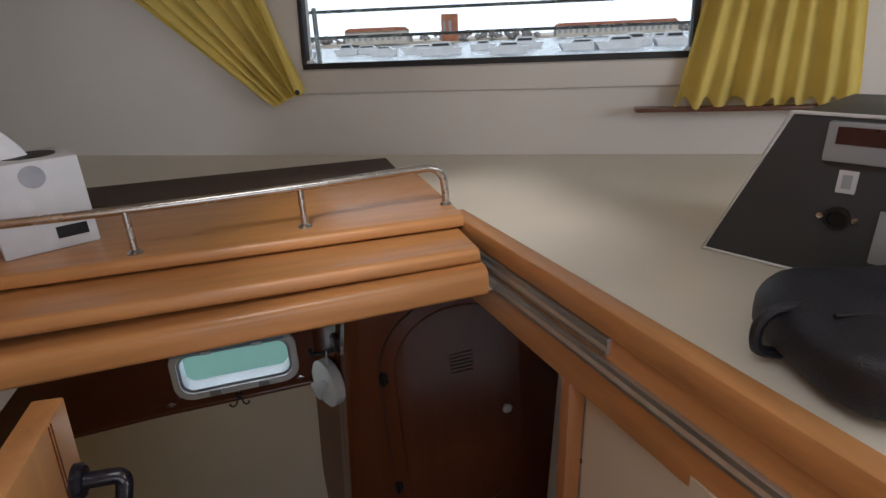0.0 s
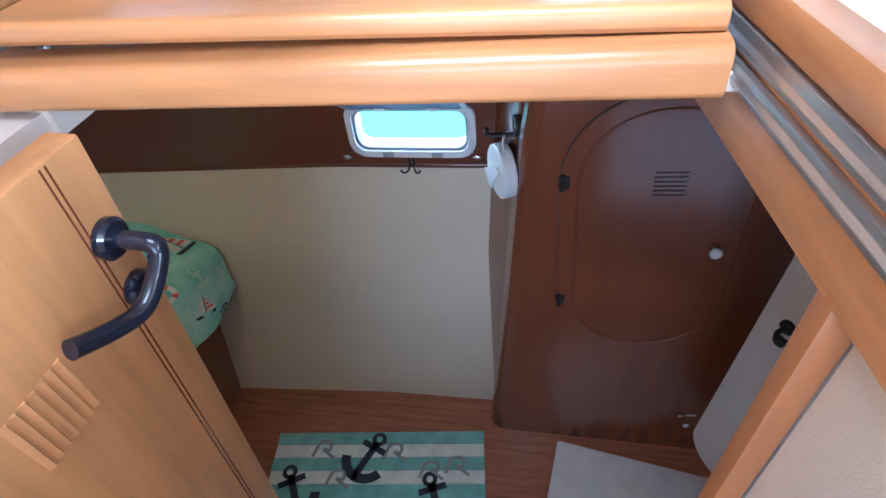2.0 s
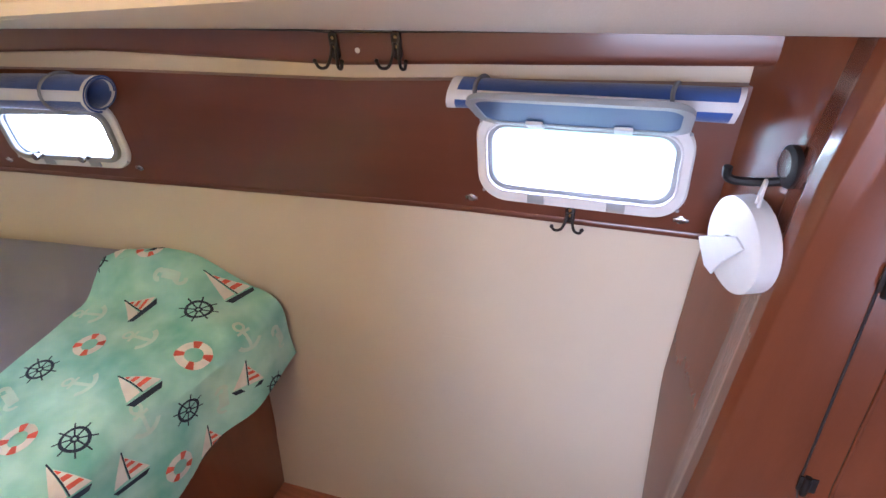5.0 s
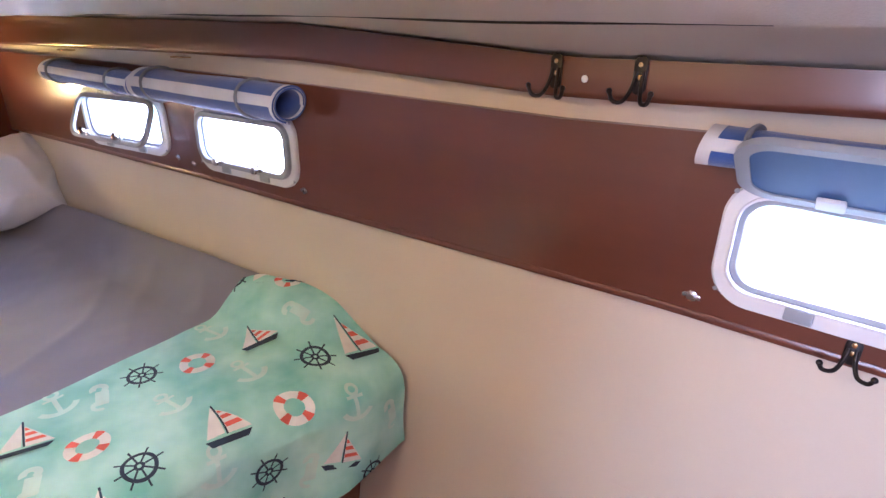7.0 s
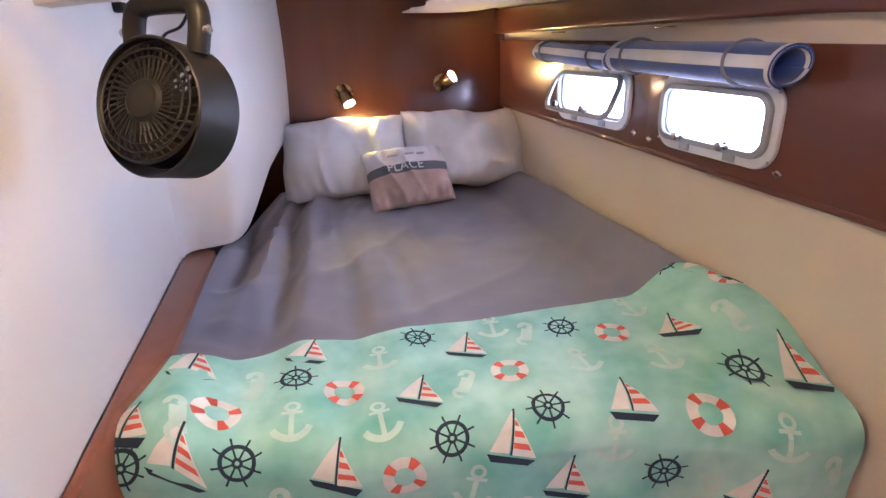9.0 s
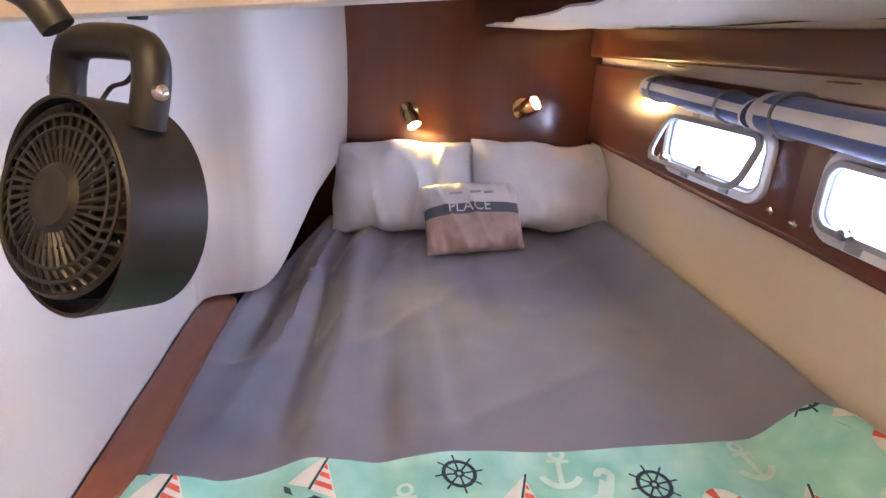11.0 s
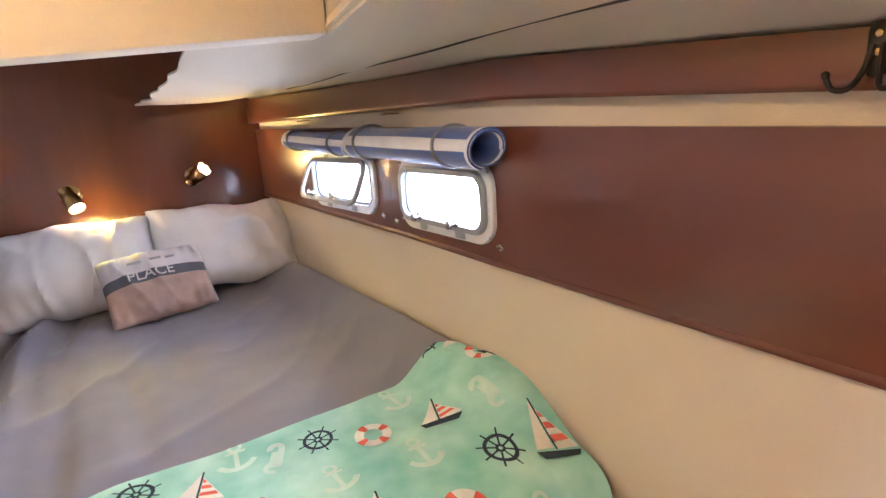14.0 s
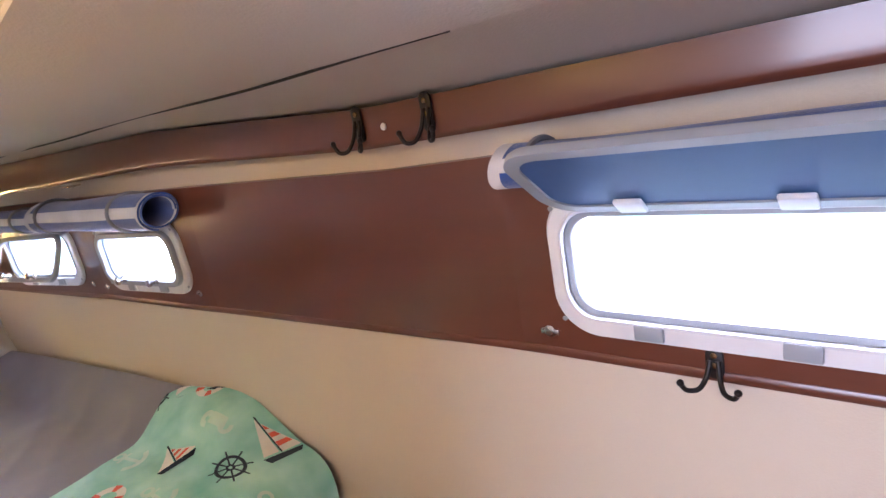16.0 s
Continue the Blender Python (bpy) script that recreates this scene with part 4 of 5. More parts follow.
for x in (-2.33, -1.71):
    bm = boxed((-0.030, -0.036, -0.004), (0.030, -0.004, 0.0), 0.0015, port_pose(x, 1.752) @ Matrix.Translation((0, 0, -0.004)))
    tagged(finish("brass_strip", bm, BRASS), "small brass strip under the mahogany valance", "strip", "valance strips")


# ---------------------------------------------------------------- coat hooks
def coat_hook(x, z, y, h):
    t = thing("coat_hook", "black iron double coat hook", "coat hook", "coat hooks", pose(x, y, z))
    bm = bmesh.new()
    prism(bm, [(a, 0, b) for a, b in rrect(0.022, h, 0.0105, 6)], (0, -0.004, 0), bevel=0.001)
    part("plate", bm, BLACKM, t)
    for s in (-1, 1):
        bm = tube(bmesh.new(), smooth_path([(s * 0.005, -0.004, h * 0.1), (s * 0.008, -0.012, -h * 0.35), (s * 0.015, -0.024, -h * 0.66), (s * 0.028, -0.032, -h * 0.66), (s * 0.034, -0.036, -h * 0.42)]), [0.0034] * 24 + [0.003])
        bmesh.ops.create_uvsphere(bm, u_segments=10, v_segments=6, radius=0.005, matrix=pose(s * 0.034, -0.036, -h * 0.40))
        part("prong", bm, BLACKM, t)
    for b in (0.28, -0.05):
        part("screw", lathe(bmesh.new(), [(0.004, 0), (0.004, 0.0015), (0.001, 0.002)], 10, pose(0, -0.004, b * h, 90, 0, 0)), BRASS, t)
    return t


coat_hook(-0.508, 1.772, hull_y(-0.508) - 0.0405, 0.060)
coat_hook(-0.362, 1.773, hull_y(-0.362) - 0.0405, 0.060)
coat_hook(0.010, 1.395, hull_y(0.0) - 0.0105, 0.044)
bm = lathe(bmesh.new(), [(0.006, 0), (0.006, 0.002), (0.001, 0.003)], 12, pose(-0.455, hull_y(-0.455) - 0.0405, 1.762, 90, 0, 0))
tagged(finish("screw_cap", bm, PLASTIC), "tiny white screw cap on the mahogany strip", "screw cap")


# ---------------------------------------------------------------- berth
def left_y(x):
    return lerp([(-2.95, 0.02), (-2.06, -0.05), (-1.45, 0.0), (-0.95, 0.075)], x)


def top_z(x, y):
    """Height of the made-up mattress: level, lifting against the hull."""
    edge = hull_y(x) - 0.02
    z = 0.995 + 0.028 * step(-1.6, -2.7, x)
    z += 0.095 * step(edge - 0.20, edge, y) * step(-0.98, -1.25, x)
    ly = left_y(x)
    z += 0.072 * (1 - step(ly, ly + 0.15, y)) * step(-2.3, -1.9, x)
    return z


berth = thing("berth_base", "mahogany berth front and side board", "berth")
bm = bmesh.new()
prism(bm, [(-1.085, -0.14, 0.0), (-1.085, 1.40, 0.0), (-1.062, 1.47, 0.62), (-1.062, 1.49, 0.86), (-1.062, -0.14, 0.86)], (-0.03, 0, 0), bevel=0.004)
part("front_board", bm, BERTHW, berth)
bm = bmesh.new()
prism(bm, [(-1.98, -0.150, 0.55), (-0.60, 0.035, 0.55), (-0.60, 0.062, 0.55), (-1.05, 0.000, 0.55), (-1.24, 0.034, 0.55), (-1.92, -0.045, 0.55)], (0, 0, 0.535), bevel=0.006)
part("side_board", bm, BERTHW, berth, "varnished mahogany side board")
part("platform", boxed((-2.92, -0.14, 0.74), (-1.09, 1.14, 0.78)), FLOORW, berth)

mat = thing("mattress", "berth mattress with a rumpled grey fitted sheet", "mattress")


def rumple(x, y):
    """Long soft folds of the sheet running along the berth, stronger on the inboard side."""
    side = 1 - step(0.05, 0.85, y)
    w = noise.noise((x * 1.3, y * 1.3, 3.0))
    fan_out = (y - 0.05) * (1 + 0.35 * step(-1.2, -2.4, x))
    f = math.sin(fan_out * 29 + 2.6 * w) * clamp01(0.45 + 1.1 * noise.noise((x * 1.5, y * 4, 1.0)))
    f2 = math.sin(fan_out * 17 + 0.9 * x + 3 * noise.noise((x * 1.1, y * 2, 8.0)))
    cross = (1 - abs(noise.noise((x * 2.0 + y * 2.6, y * 1.2 - x * 0.5, 4.0)))) ** 9
    pull = 0.022 * cross * (0.35 + 0.65 * side)
    return pull + 0.048 * side * f + 0.020 * side * (1 - f * f) ** 2 + 0.007 * side * side * math.sin(fan_out * 66 + 4 * w + 1.5 * x) + 0.010 * f2 * (0.3 + side) + 0.008 * noise.noise((x * 3, y * 3, 5.0)) + 0.002 * noise.noise((x * 12, y * 12, 2.0))


def sheet_fn(u, v):
    x = -2.905 + u * 1.915
    y0, y1 = left_y(x), hull_y(x) - 0.012
    k = v * 1.16 - 0.08
    kk = clamp01(k)
    y = y0 + (y1 - y0) * kk
    foot = -1.31 - 0.12 * y
    z = top_z(x, y) + rumple(x, y) * step(0, 0.05, kk) * step(1, 0.9, kk) * (1 - 0.65 * step(foot - 0.12, foot - 0.01, x)) - 0.006 * step(foot, foot + 0.03, x)
    if k < 0:
        y, z = y0 + 0.02 * k, z + k * 1.8
    if k > 1:
        z -= (k - 1) * 1.8
    z -= 0.05 * step(-1.06, -0.985, x)
    return (x, y, z)


part("fitted_sheet", sheet(bmesh.new(), sheet_fn, 150, 130, 0.004), SHEET, mat)
bm = bmesh.new()
prism(bm, [(-2.90, 0.03, 0.782), (-2.0, -0.035, 0.782), (-1.0, 0.085, 0.782), (-1.0, 1.44, 0.782), (-1.8, 1.35, 0.782), (-2.9, 1.13, 0.782)], (0, 0, 0.17), bevel=0.03)
part("core", bm, MATT, mat)


# fleece throw over the foot of the berth
U_TOP, U_ARC, BX, BR = -1.05, 0.1335, -0.965, 0.085


def throw_pt(u, y, lift=0.0):
    """u runs from the top edge of the throw over the rounded foot and down its front."""
    wob = 0.008 * noise.noise((u * 6, y * 6, 4.0)) + 0.005 * math.sin(y * 21 + u * 9) * step(-1.0, -0.7, u)
    if u <= U_TOP:
        z = top_z(u, y) + 0.012 + rumple(u, y) * 0.35 + wob * 0.8 - 0.030 * step(1.28, 1.46, y) * step(-1.3, -1.05, u)
        p, nrm = Vector((u, y, z)), Vector((0, 0, 1))
    else:
        z0 = top_z(U_TOP, y) + 0.012 + rumple(U_TOP, y) * 0.35 - 0.030 * step(1.28, 1.46, y)
        if u < U_TOP + U_ARC:
            a = (u - U_TOP) / BR
            nrm = Vector((math.sin(a), 0, math.cos(a)))
            p = Vector((BX - BR, y, z0 - BR)) + nrm * (BR + wob * 0.8)
        else:
            d = u - U_TOP - U_ARC
            nrm = Vector((1, 0, 0))
            p = Vector((BX + wob * 1.6 + 0.010 * math.sin(y * 13) * d / 0.3, y, z0 - BR - d))
    bulge = step(1.36, 1.50, y)
    p.x += 0.075 * step(1.05, 1.38, y) * step(-1.25, -0.95, u) - 0.012 * bulge * step(-1.1, -0.9, u)
    return p + nrm * lift


def throw_edge(y):
    return lerp([(-0.06, -1.215), (0.10, -1.26), (0.25, -1.335), (0.31, -1.352), (0.6, -1.40), (1.0, -1.43), (1.3, -1.49), (1.37, -1.495), (1.42, -1.44), (1.49, -1.27)], y) + 0.006 * math.sin(y * 17)


def throw_hem(y):
    return lerp([(-0.06, -0.62), (0.5, -0.63), (0.96, -0.625), (1.15, -0.665), (1.37, -0.70), (1.5, -0.72)], y) + 0.008 * math.sin(y * 15 + 1)


throw = thing("throw_blanket", "teal fleece throw printed with boats, wheels and lifebuoys", "blanket")


def throw_fn(a, b):
    y = 0.004 + b * 1.486
    return throw_pt(throw_edge(y) + (throw_hem(y) - throw_edge(y)) * a, y)


part("fleece", sheet(bmesh.new(), throw_fn, 110, 130, 0.008), TEAL, throw)


def printed(name, polys, u, y, rot, size, mat_):
    """Print a motif: outlines in its own plane (right, up), laid on the cloth; up is away from the foot."""
    bm = bmesh.new()
    c, s = math.cos(rot), math.sin(rot)
    for poly in polys:
        vs = []
        for px, py in poly:
            qx, qy = (px * c - py * s) * size, (px * s + py * c) * size
            yy, uu = y + qx, u - qy
            yy = min(max(yy, 0.004), 1.485)
            uu = min(max(uu, throw_edge(yy) + 0.002), throw_hem(yy) - 0.002)
            vs.append(bm.verts.new(throw_pt(uu, yy, 0.0022)))
        if len(vs) >= 3:
            bm.faces.new(vs)
    bmesh.ops.triangulate(bm, faces=bm.faces[:])
    return part(name, bm, mat_, throw)


def band(r0, r1, a0, a1, n=8):
    """Quads of a ring sector, in degrees."""
    out = []
    for i in range(n):
        a, b = radians(a0 + (a1 - a0) * i / n), radians(a0 + (a1 - a0) * (i + 1) / n)
        out.append([(r0 * math.cos(a), r0 * math.sin(a)), (r1 * math.cos(a), r1 * math.sin(a)), (r1 * math.cos(b), r1 * math.sin(b)), (r0 * math.cos(b), r0 * math.sin(b))])
    return out


def spoke(a, r0, r1, w):
    a = radians(a)
    d, e = (math.cos(a), math.sin(a)), (-math.sin(a) * w, math.cos(a) * w)
    out = []
    for k in range(3):
        p, q = r0 + (r1 - r0) * k / 3, r0 + (r1 - r0) * (k + 1) / 3
        out.append([(d[0] * p - e[0], d[1] * p - e[1]), (d[0] * q - e[0], d[1] * q - e[1]), (d[0] * q + e[0], d[1] * q + e[1]), (d[0] * p + e[0], d[1] * p + e[1])])
    return out


def strips(outline, n=6):
    """A flat quad (four corners) cut in strips so that it follows the cloth."""
    a, b, c, d = outline
    mixp = lambda p, q, t: (p[0] + (q[0] - p[0]) * t, p[1] + (q[1] - p[1]) * t)
    return [[mixp(a, d, i / n), mixp(b, c, i / n), mixp(b, c, (i + 1) / n), mixp(a, d, (i + 1) / n)] for i in range(n)]


WHEEL = band(0.62, 0.80, 0, 360, 28) + band(0.10, 0.24, 0, 360, 12) + [q for k in range(8) for q in spoke(k * 45 + 10, 0.2, 1.12, 0.045)]
BUOY = band(0.50, 0.98, 0, 360, 32)
BUOY_RED = [q for k in range(4) for q in band(0.48, 1.0, k * 90 + 30, k * 90 + 58, 4)]
HULLP = strips([(-1.0, -0.72), (1.0, -0.86), (0.75, -1.12), (-0.8, -1.02)], 2)
SAIL = strips([(-0.90, -0.62), (-0.12, -0.62), (-0.05, 1.0), (-0.10, 1.0)], 8)
SAIL2 = strips([(0.02, -0.68), (1.02, -0.74), (0.06, 0.72), (0.02, 0.72)], 8)
STRIPE = [q for z in (-0.42, 0.02, 0.42) for q in strips([(0.03, z), (0.03 + 0.93 * (0.72 - z) / 1.46, z - 0.02), (0.03 + 0.93 * (0.50 - z) / 1.46, z + 0.20), (0.03, z + 0.22)], 2)]
MAST = strips([(-0.07, -0.70), (0.01, -0.70), (0.01, 1.12), (-0.07, 1.12)], 8)
ANCHOR = spoke(90, -0.85, 0.62, 0.10) + band(0.17, 0.33, 0, 360, 14) + band(0.66, 0.92, 205, 335, 12) + strips([(-0.42, 0.34), (0.42, 0.34), (0.42, 0.50), (-0.42, 0.50)], 2)
ANCHOR = [[(x, y + (0.78 if p in ANCHOR[3:17] else 0)) for x, y in p] for p in ANCHOR]
HORSE = band(0.10, 0.34, -60, 200, 10) + [[(x * 0.9 + 0.05, y - 0.1) for x, y in q] for q in strips([(-0.30, -0.50), (0.20, -0.50), (0.30, 0.35), (-0.22, 0.40)], 4)]
HORSE = [[(x, y + 0.45) for x, y in q] for q in HORSE[:10]] + HORSE[10:] + [[(x - 0.05, y - 0.62) for x, y in q] for q in band(0.18, 0.34, 20, 290, 10)]


def wheel_print(u, y, r=0.0):
    printed("wheel_print", WHEEL, u, y, r, 0.044, NAVY)


def buoy_print(u, y, r=0.0):
    printed("buoy_print", BUOY, u, y, r, 0.045, PALE)
    for k in range(4):
        ob = printed("buoy_band_print", BUOY_RED[4 * k:4 * k + 4], u, y, r, 0.045, CORAL)
        ob.location = (0.0008, 0, 0.0012)


def boat_print(u, y, r=0.0):
    printed("boat_sail_print", SAIL + SAIL2, u, y, r, 0.052, PALE)
    a = printed("boat_stripe_print", STRIPE, u, y, r, 0.052, CORAL)
    b = printed("boat_hull_print", HULLP + MAST, u, y, r, 0.052, NAVY)
    for o in (a, b):
        o.location = (0.0008, 0, 0.0012)


def anchor_print(u, y, r=0.0):
    printed("anchor_print", ANCHOR, u, y, r, 0.052, MINT)


def horse_print(u, y, r=0.0):
    printed("seahorse_print", HORSE, u, y, r, 0.062, MINT)


def front(z):
    """Unrolled position of a height on the front of the throw."""
    return -0.9165 - (z - 0.922) * (0.87 if z > 0.922 else 1.0)


for u, y in ((-1.34, 0.60), (-1.33, 0.98), (-1.52, 1.36), (-1.10, 1.32), (front(1.045), 0.85), (front(0.995), 0.64), (-1.19, 0.31), (front(0.98), 0.22), (front(0.855), 1.09), (-1.27, 0.02), (front(0.95), 0.02), (front(0.70), 1.36), (front(0.72), 0.70), (front(0.70), 0.34)):
    wheel_print(u, y, 0.15 * math.sin(u * 50))
for u, y in ((-1.28, 1.10), (front(1.0), 1.18), (-1.16, 0.80), (-1.14, 0.42), (-1.07, 0.17), (front(0.91), 0.54), (-1.36, 1.45), (front(0.73), 0.99), (front(0.80), 0.36)):
    buoy_print(u, y, 0.3 * math.sin(u * 60))
for u, y in ((-1.28, 1.27), (-1.10, 1.44), (front(1.05), 1.03), (front(0.98), 0.765), (-1.29, 0.72), (-1.12, 0.59), (front(0.96), 0.41), (-1.22, 0.09), (front(1.05), 0.02), (front(0.86), 0.885), (front(0.82), 1.275), (-1.31, 0.33), (-1.47, 1.43), (front(0.97), 0.12), (front(0.69), 1.11), (front(0.74), 0.52)):
    boat_print(u, y, -0.12 + 0.1 * math.sin(u * 40))
for u, y in ((-1.17, 0.98), (-1.16, 1.17), (front(0.94), 0.98), (-1.25, 0.50), (-1.04, 0.32), (front(1.05), 0.50), (front(0.95), 1.32), (front(0.87), 0.68), (-1.36, 0.80), (-1.40, 1.20), (front(0.77), 0.80)):
    anchor_print(u, y, 0.3 * math.sin(u * 30))
for u, y in ((-1.19, 0.22), (-1.13, 0.69), (-1.32, 0.88), (-1.23, 1.38), (front(0.87), 1.43), (front(1.05), 0.11), (front(0.86), 0.30), (front(0.80), 1.19)):
    horse_print(u, y, 0.3 * math.sin(u * 35))


# ---------------------------------------------------------------- pillows and cushion
def pad_depth(x, z, a, b, t, seed):
    """How far a pillow's cloth stands out at a point of its face."""
    full = max(0, (1 - abs(a) ** 2.6) * (1 - abs(b) ** 2.4)) ** 0.55
    wr = 0.016 * noise.noise((x * 9 + seed, z * 9, seed)) + 0.022 * noise.noise((x * 4 + seed, z * 6, seed + 7)) + 0.016 * (1 - abs(noise.noise((x * 7 + seed, z * 4 + x * 3, seed + 3)))) ** 5 + 0.006 * math.sin(26 * a + 5 * noise.noise((x * 5, z * 5, seed))) * abs(b) ** 2
    return t / 2 * full + wr * min(1, full * 2)


def pad(bm, w, h, t, seed, mats=None, nu=56, nv=44):
    """A stuffed pillow in local x (width), z (height), bulging in y; corners pulled in, cloth puckered."""
    def side(sgn):
        def fn(u, v):
            a, b = u * 2 - 1, v * 2 - 1
            pinch = 1 - 0.07 * (1 - abs(b) ** 2) * abs(a) ** 3
            pin2 = 1 - 0.07 * (1 - abs(a) ** 2) * abs(b) ** 3
            x, z = a * w / 2 * pinch, b * h / 2 * pin2
            soft, loose = (a * b) ** 2, (1 if mats is None else 0)
            x *= 1 - 0.045 * soft
            z *= 1 - 0.060 * soft
            x += loose * 0.030 * w * noise.noise((z * 7 + seed, a * 1.5, seed + 20)) * abs(a)
            z += loose * 0.075 * h * noise.noise((x * 6 + seed, b * 1.2, seed + 30)) * abs(b)
            return (x, -sgn * pad_depth(x, z, a, b, t, seed), z)
        return fn
    sheet(bm, side(1), nu, nv, 0, mats)
    sheet(bm, side(-1), nu, nv, 0, mats)
    bmesh.ops.remove_doubles(bm, verts=bm.verts[:], dist=0.0004)
    return bm


def pillow(y, z, x, w, h, t, lean, roll, seed, label, yaw=0):
    ob = finish("pillow", pad(bmesh.new(), w, h, t, seed), PILLOW)
    ob.matrix_world = pose(x, y, z, 0, 0, 90 + yaw) @ pose(0, 0, 0, -lean, 0, 0) @ pose(0, 0, 0, 0, roll, 0)
    return tagged(ob, label, "pillow", "berth pillows")


pillow(0.365, 1.215, -2.735, 0.63, 0.41, 0.25, 28, -2, 1.3, "white pillow leaning on the bulkhead, lit warm by a lamp", -4)
pillow(0.955, 1.235, -2.745, 0.64, 0.39, 0.23, 30, 3, 5.1, "plump white pillow leaning beside the hull side", 10)

cush = thing("cushion", "small printed cushion with a slate band and PLACE", "cushion", m=pose(-2.53, 0.66, 1.155, 0, 0, 90 + 7) @ pose(0, 0, 0, -38, 0, 0) @ pose(0, 0, 0, 0, -4, 0))


def cush_idx(u, v):
    return 1 if v < 0.46 else (2 if v < 0.60 and v > 0.475 else 0)


part("cover", pad(bmesh.new(), 0.40, 0.30, 0.15, 9.0, cush_idx), [CUSHW, CUSHB, CUSHN], cush)


def lettering(words, size, m, mat_, parent):
    cu = bpy.data.curves.new("lettering", "FONT")
    cu.body, cu.size, cu.extrude, cu.align_x, cu.align_y = words, size, 0.0008, "CENTER", "CENTER"
    tmp = bpy.data.objects.new("tmp", cu)
    me = bpy.data.meshes.new_from_object(tmp)
    bpy.data.objects.remove(tmp)
    me.transform(m)
    for v in me.vertices:
        v.co.y += -0.003 - pad_depth(v.co.x, v.co.z, v.co.x / 0.2, v.co.z / 0.15, 0.15, 9.0)
    me.materials.clear()
    me.materials.append(mat_)
    ob = new("lettering", me)
    ob.parent = parent
    return ob


lettering("PLACE", 0.058, pose(-0.02, 0.0, 0.020, 90, 0, 0), PAPER, cush)
# plain grey bars stand in for an illegible upper line of lettering
for a, b in ((-0.09, -0.03), (-0.015, 0.03), (0.045, 0.08)):
    part("illegible_print", boxed((a, -0.004, 0.070), (b, -0.002, 0.080), 0.001, Matrix.Translation((0, -pad_depth((a + b) / 2, 0.075, (a + b) / 0.4, 0.45, 0.15, 9.0), 0))), GREYINK, cush)


# ---------------------------------------------------------------- reading lamps
def reading_lamp(y, z, out, dy, dz, power):
    t = thing("reading_lamp", "brass swivel reading lamp, switched on, on the bulkhead", "wall lamp", "reading lamps", pose(-2.926, y, z) @ Matrix.Scale(1.4, 4))
    part("base", lathe(bmesh.new(), [(0.030, 0), (0.030, 0.006), (0.024, 0.012), (0.010, 0.014), (0.009, 0.030), (0.001, 0.031)], 22, pose(0, 0, 0, 0, 90, 0)), BRASS, t)
    d = Vector((out, dy, dz)).normalized()
    o = Vector((0.045, 0, 0)) - d * 0.03
    rot = Matrix.Translation(o) @ d.to_track_quat("Z", "Y").to_matrix().to_4x4()
    part("joint", tube(bmesh.new(), [(0.026, 0, 0), (0.045, 0, 0)], 0.007, 10), BRASS, t)
    part("shade", lathe(bmesh.new(), [(0.010, 0), (0.019, 0.004), (0.020, 0.030), (0.024, 0.036), (0.025, 0.078), (0.023, 0.078), (0.020, 0.070), (0.012, 0.066), (0.001, 0.066)], 24, rot), BRASS, t, "brass cylinder shade")
    part("bulb", lathe(bmesh.new(), [(0.017, 0.0695), (0.015, 0.073), (0.001, 0.075)], 18, rot), BULB, t, "glowing warm bulb")
    lamp = new("reading_light", bpy.data.lights.new("reading_light", "SPOT"))
    lamp.data.energy, lamp.data.color, lamp.data.spot_size, lamp.data.spot_blend, lamp.data.shadow_soft_size = power, (1.0, 0.73, 0.07), radians(95), 0.7, 0.016
    base = Vector((-2.926, y, z)) + o * 1.4
    lamp.matrix_world = look(base + d * 0.125, base + d * 1.0)


reading_lamp(0.385, 1.505, 0.58, 0.40, -0.72, 6.0)
reading_lamp(0.872, 1.535, 0.45, 0.50, 0.42, 1.2)


# ---------------------------------------------------------------- fan
FAN_AT = pose(-1.020, 0.210, 1.640, 0, 0, 62) @ pose(0, 0, 0, -14, 0, 0) @ Matrix.Scale(0.785, 4)
fan = thing("fan", "black caged cabin fan hanging from a swivel bracket", "fan", m=FAN_AT)
HEAD = pose(0, -0.012, 0.006, -9, 0, 6)


def circle(r, n=48):
    return [(r * math.cos(math.tau * i / n), r * math.sin(math.tau * i / n)) for i in range(n)]


bm = bmesh.new()
ring_plate(bm, circle(0.134), circle(0.1285), -0.046, 0.056, bevel=0.003)
part("shroud", bm, BLACK, fan)
bm = bmesh.new()
ring_plate(bm, circle(0.120), circle(0.110), -0.034, 0.022, HEAD, bevel=0.005)
part("head_rim", bm, BLACK, fan)
for yy, count in ((-0.030, 40), (0.030, 26)):
    bm = bmesh.new()
    for k in range(count):
        a = math.tau * k / count
        tube(bm, [HEAD @ Vector(p) for p in ((0.036 * math.cos(a), yy * 1.35, 0.036 * math.sin(a)), (0.080 * math.cos(a + 0.16), yy * 1.3, 0.080 * math.sin(a + 0.16)), (0.114 * math.cos(a + 0.30), yy * 0.95, 0.114 * math.sin(a + 0.30)))], 0.0030, 5)
    for r in (0.060, 0.084, 0.100):
        tube(bm, [HEAD @ Vector((r * math.cos(math.tau * i / 36), yy * 1.3, r * math.sin(math.tau * i / 36))) for i in range(36)], 0.0025, 5, True)
    part("grille", bm, BLACK, fan, "curved black louvre grille")
part("hub_cap", lathe(bmesh.new(), [(0.042, 0), (0.042, 0.006), (0.034, 0.013), (0.026, 0.012), (0.012, 0.016), (0.001, 0.016)], 28, HEAD @ pose(0, -0.036, 0, 90, 0, 0)), BLACK, fan)
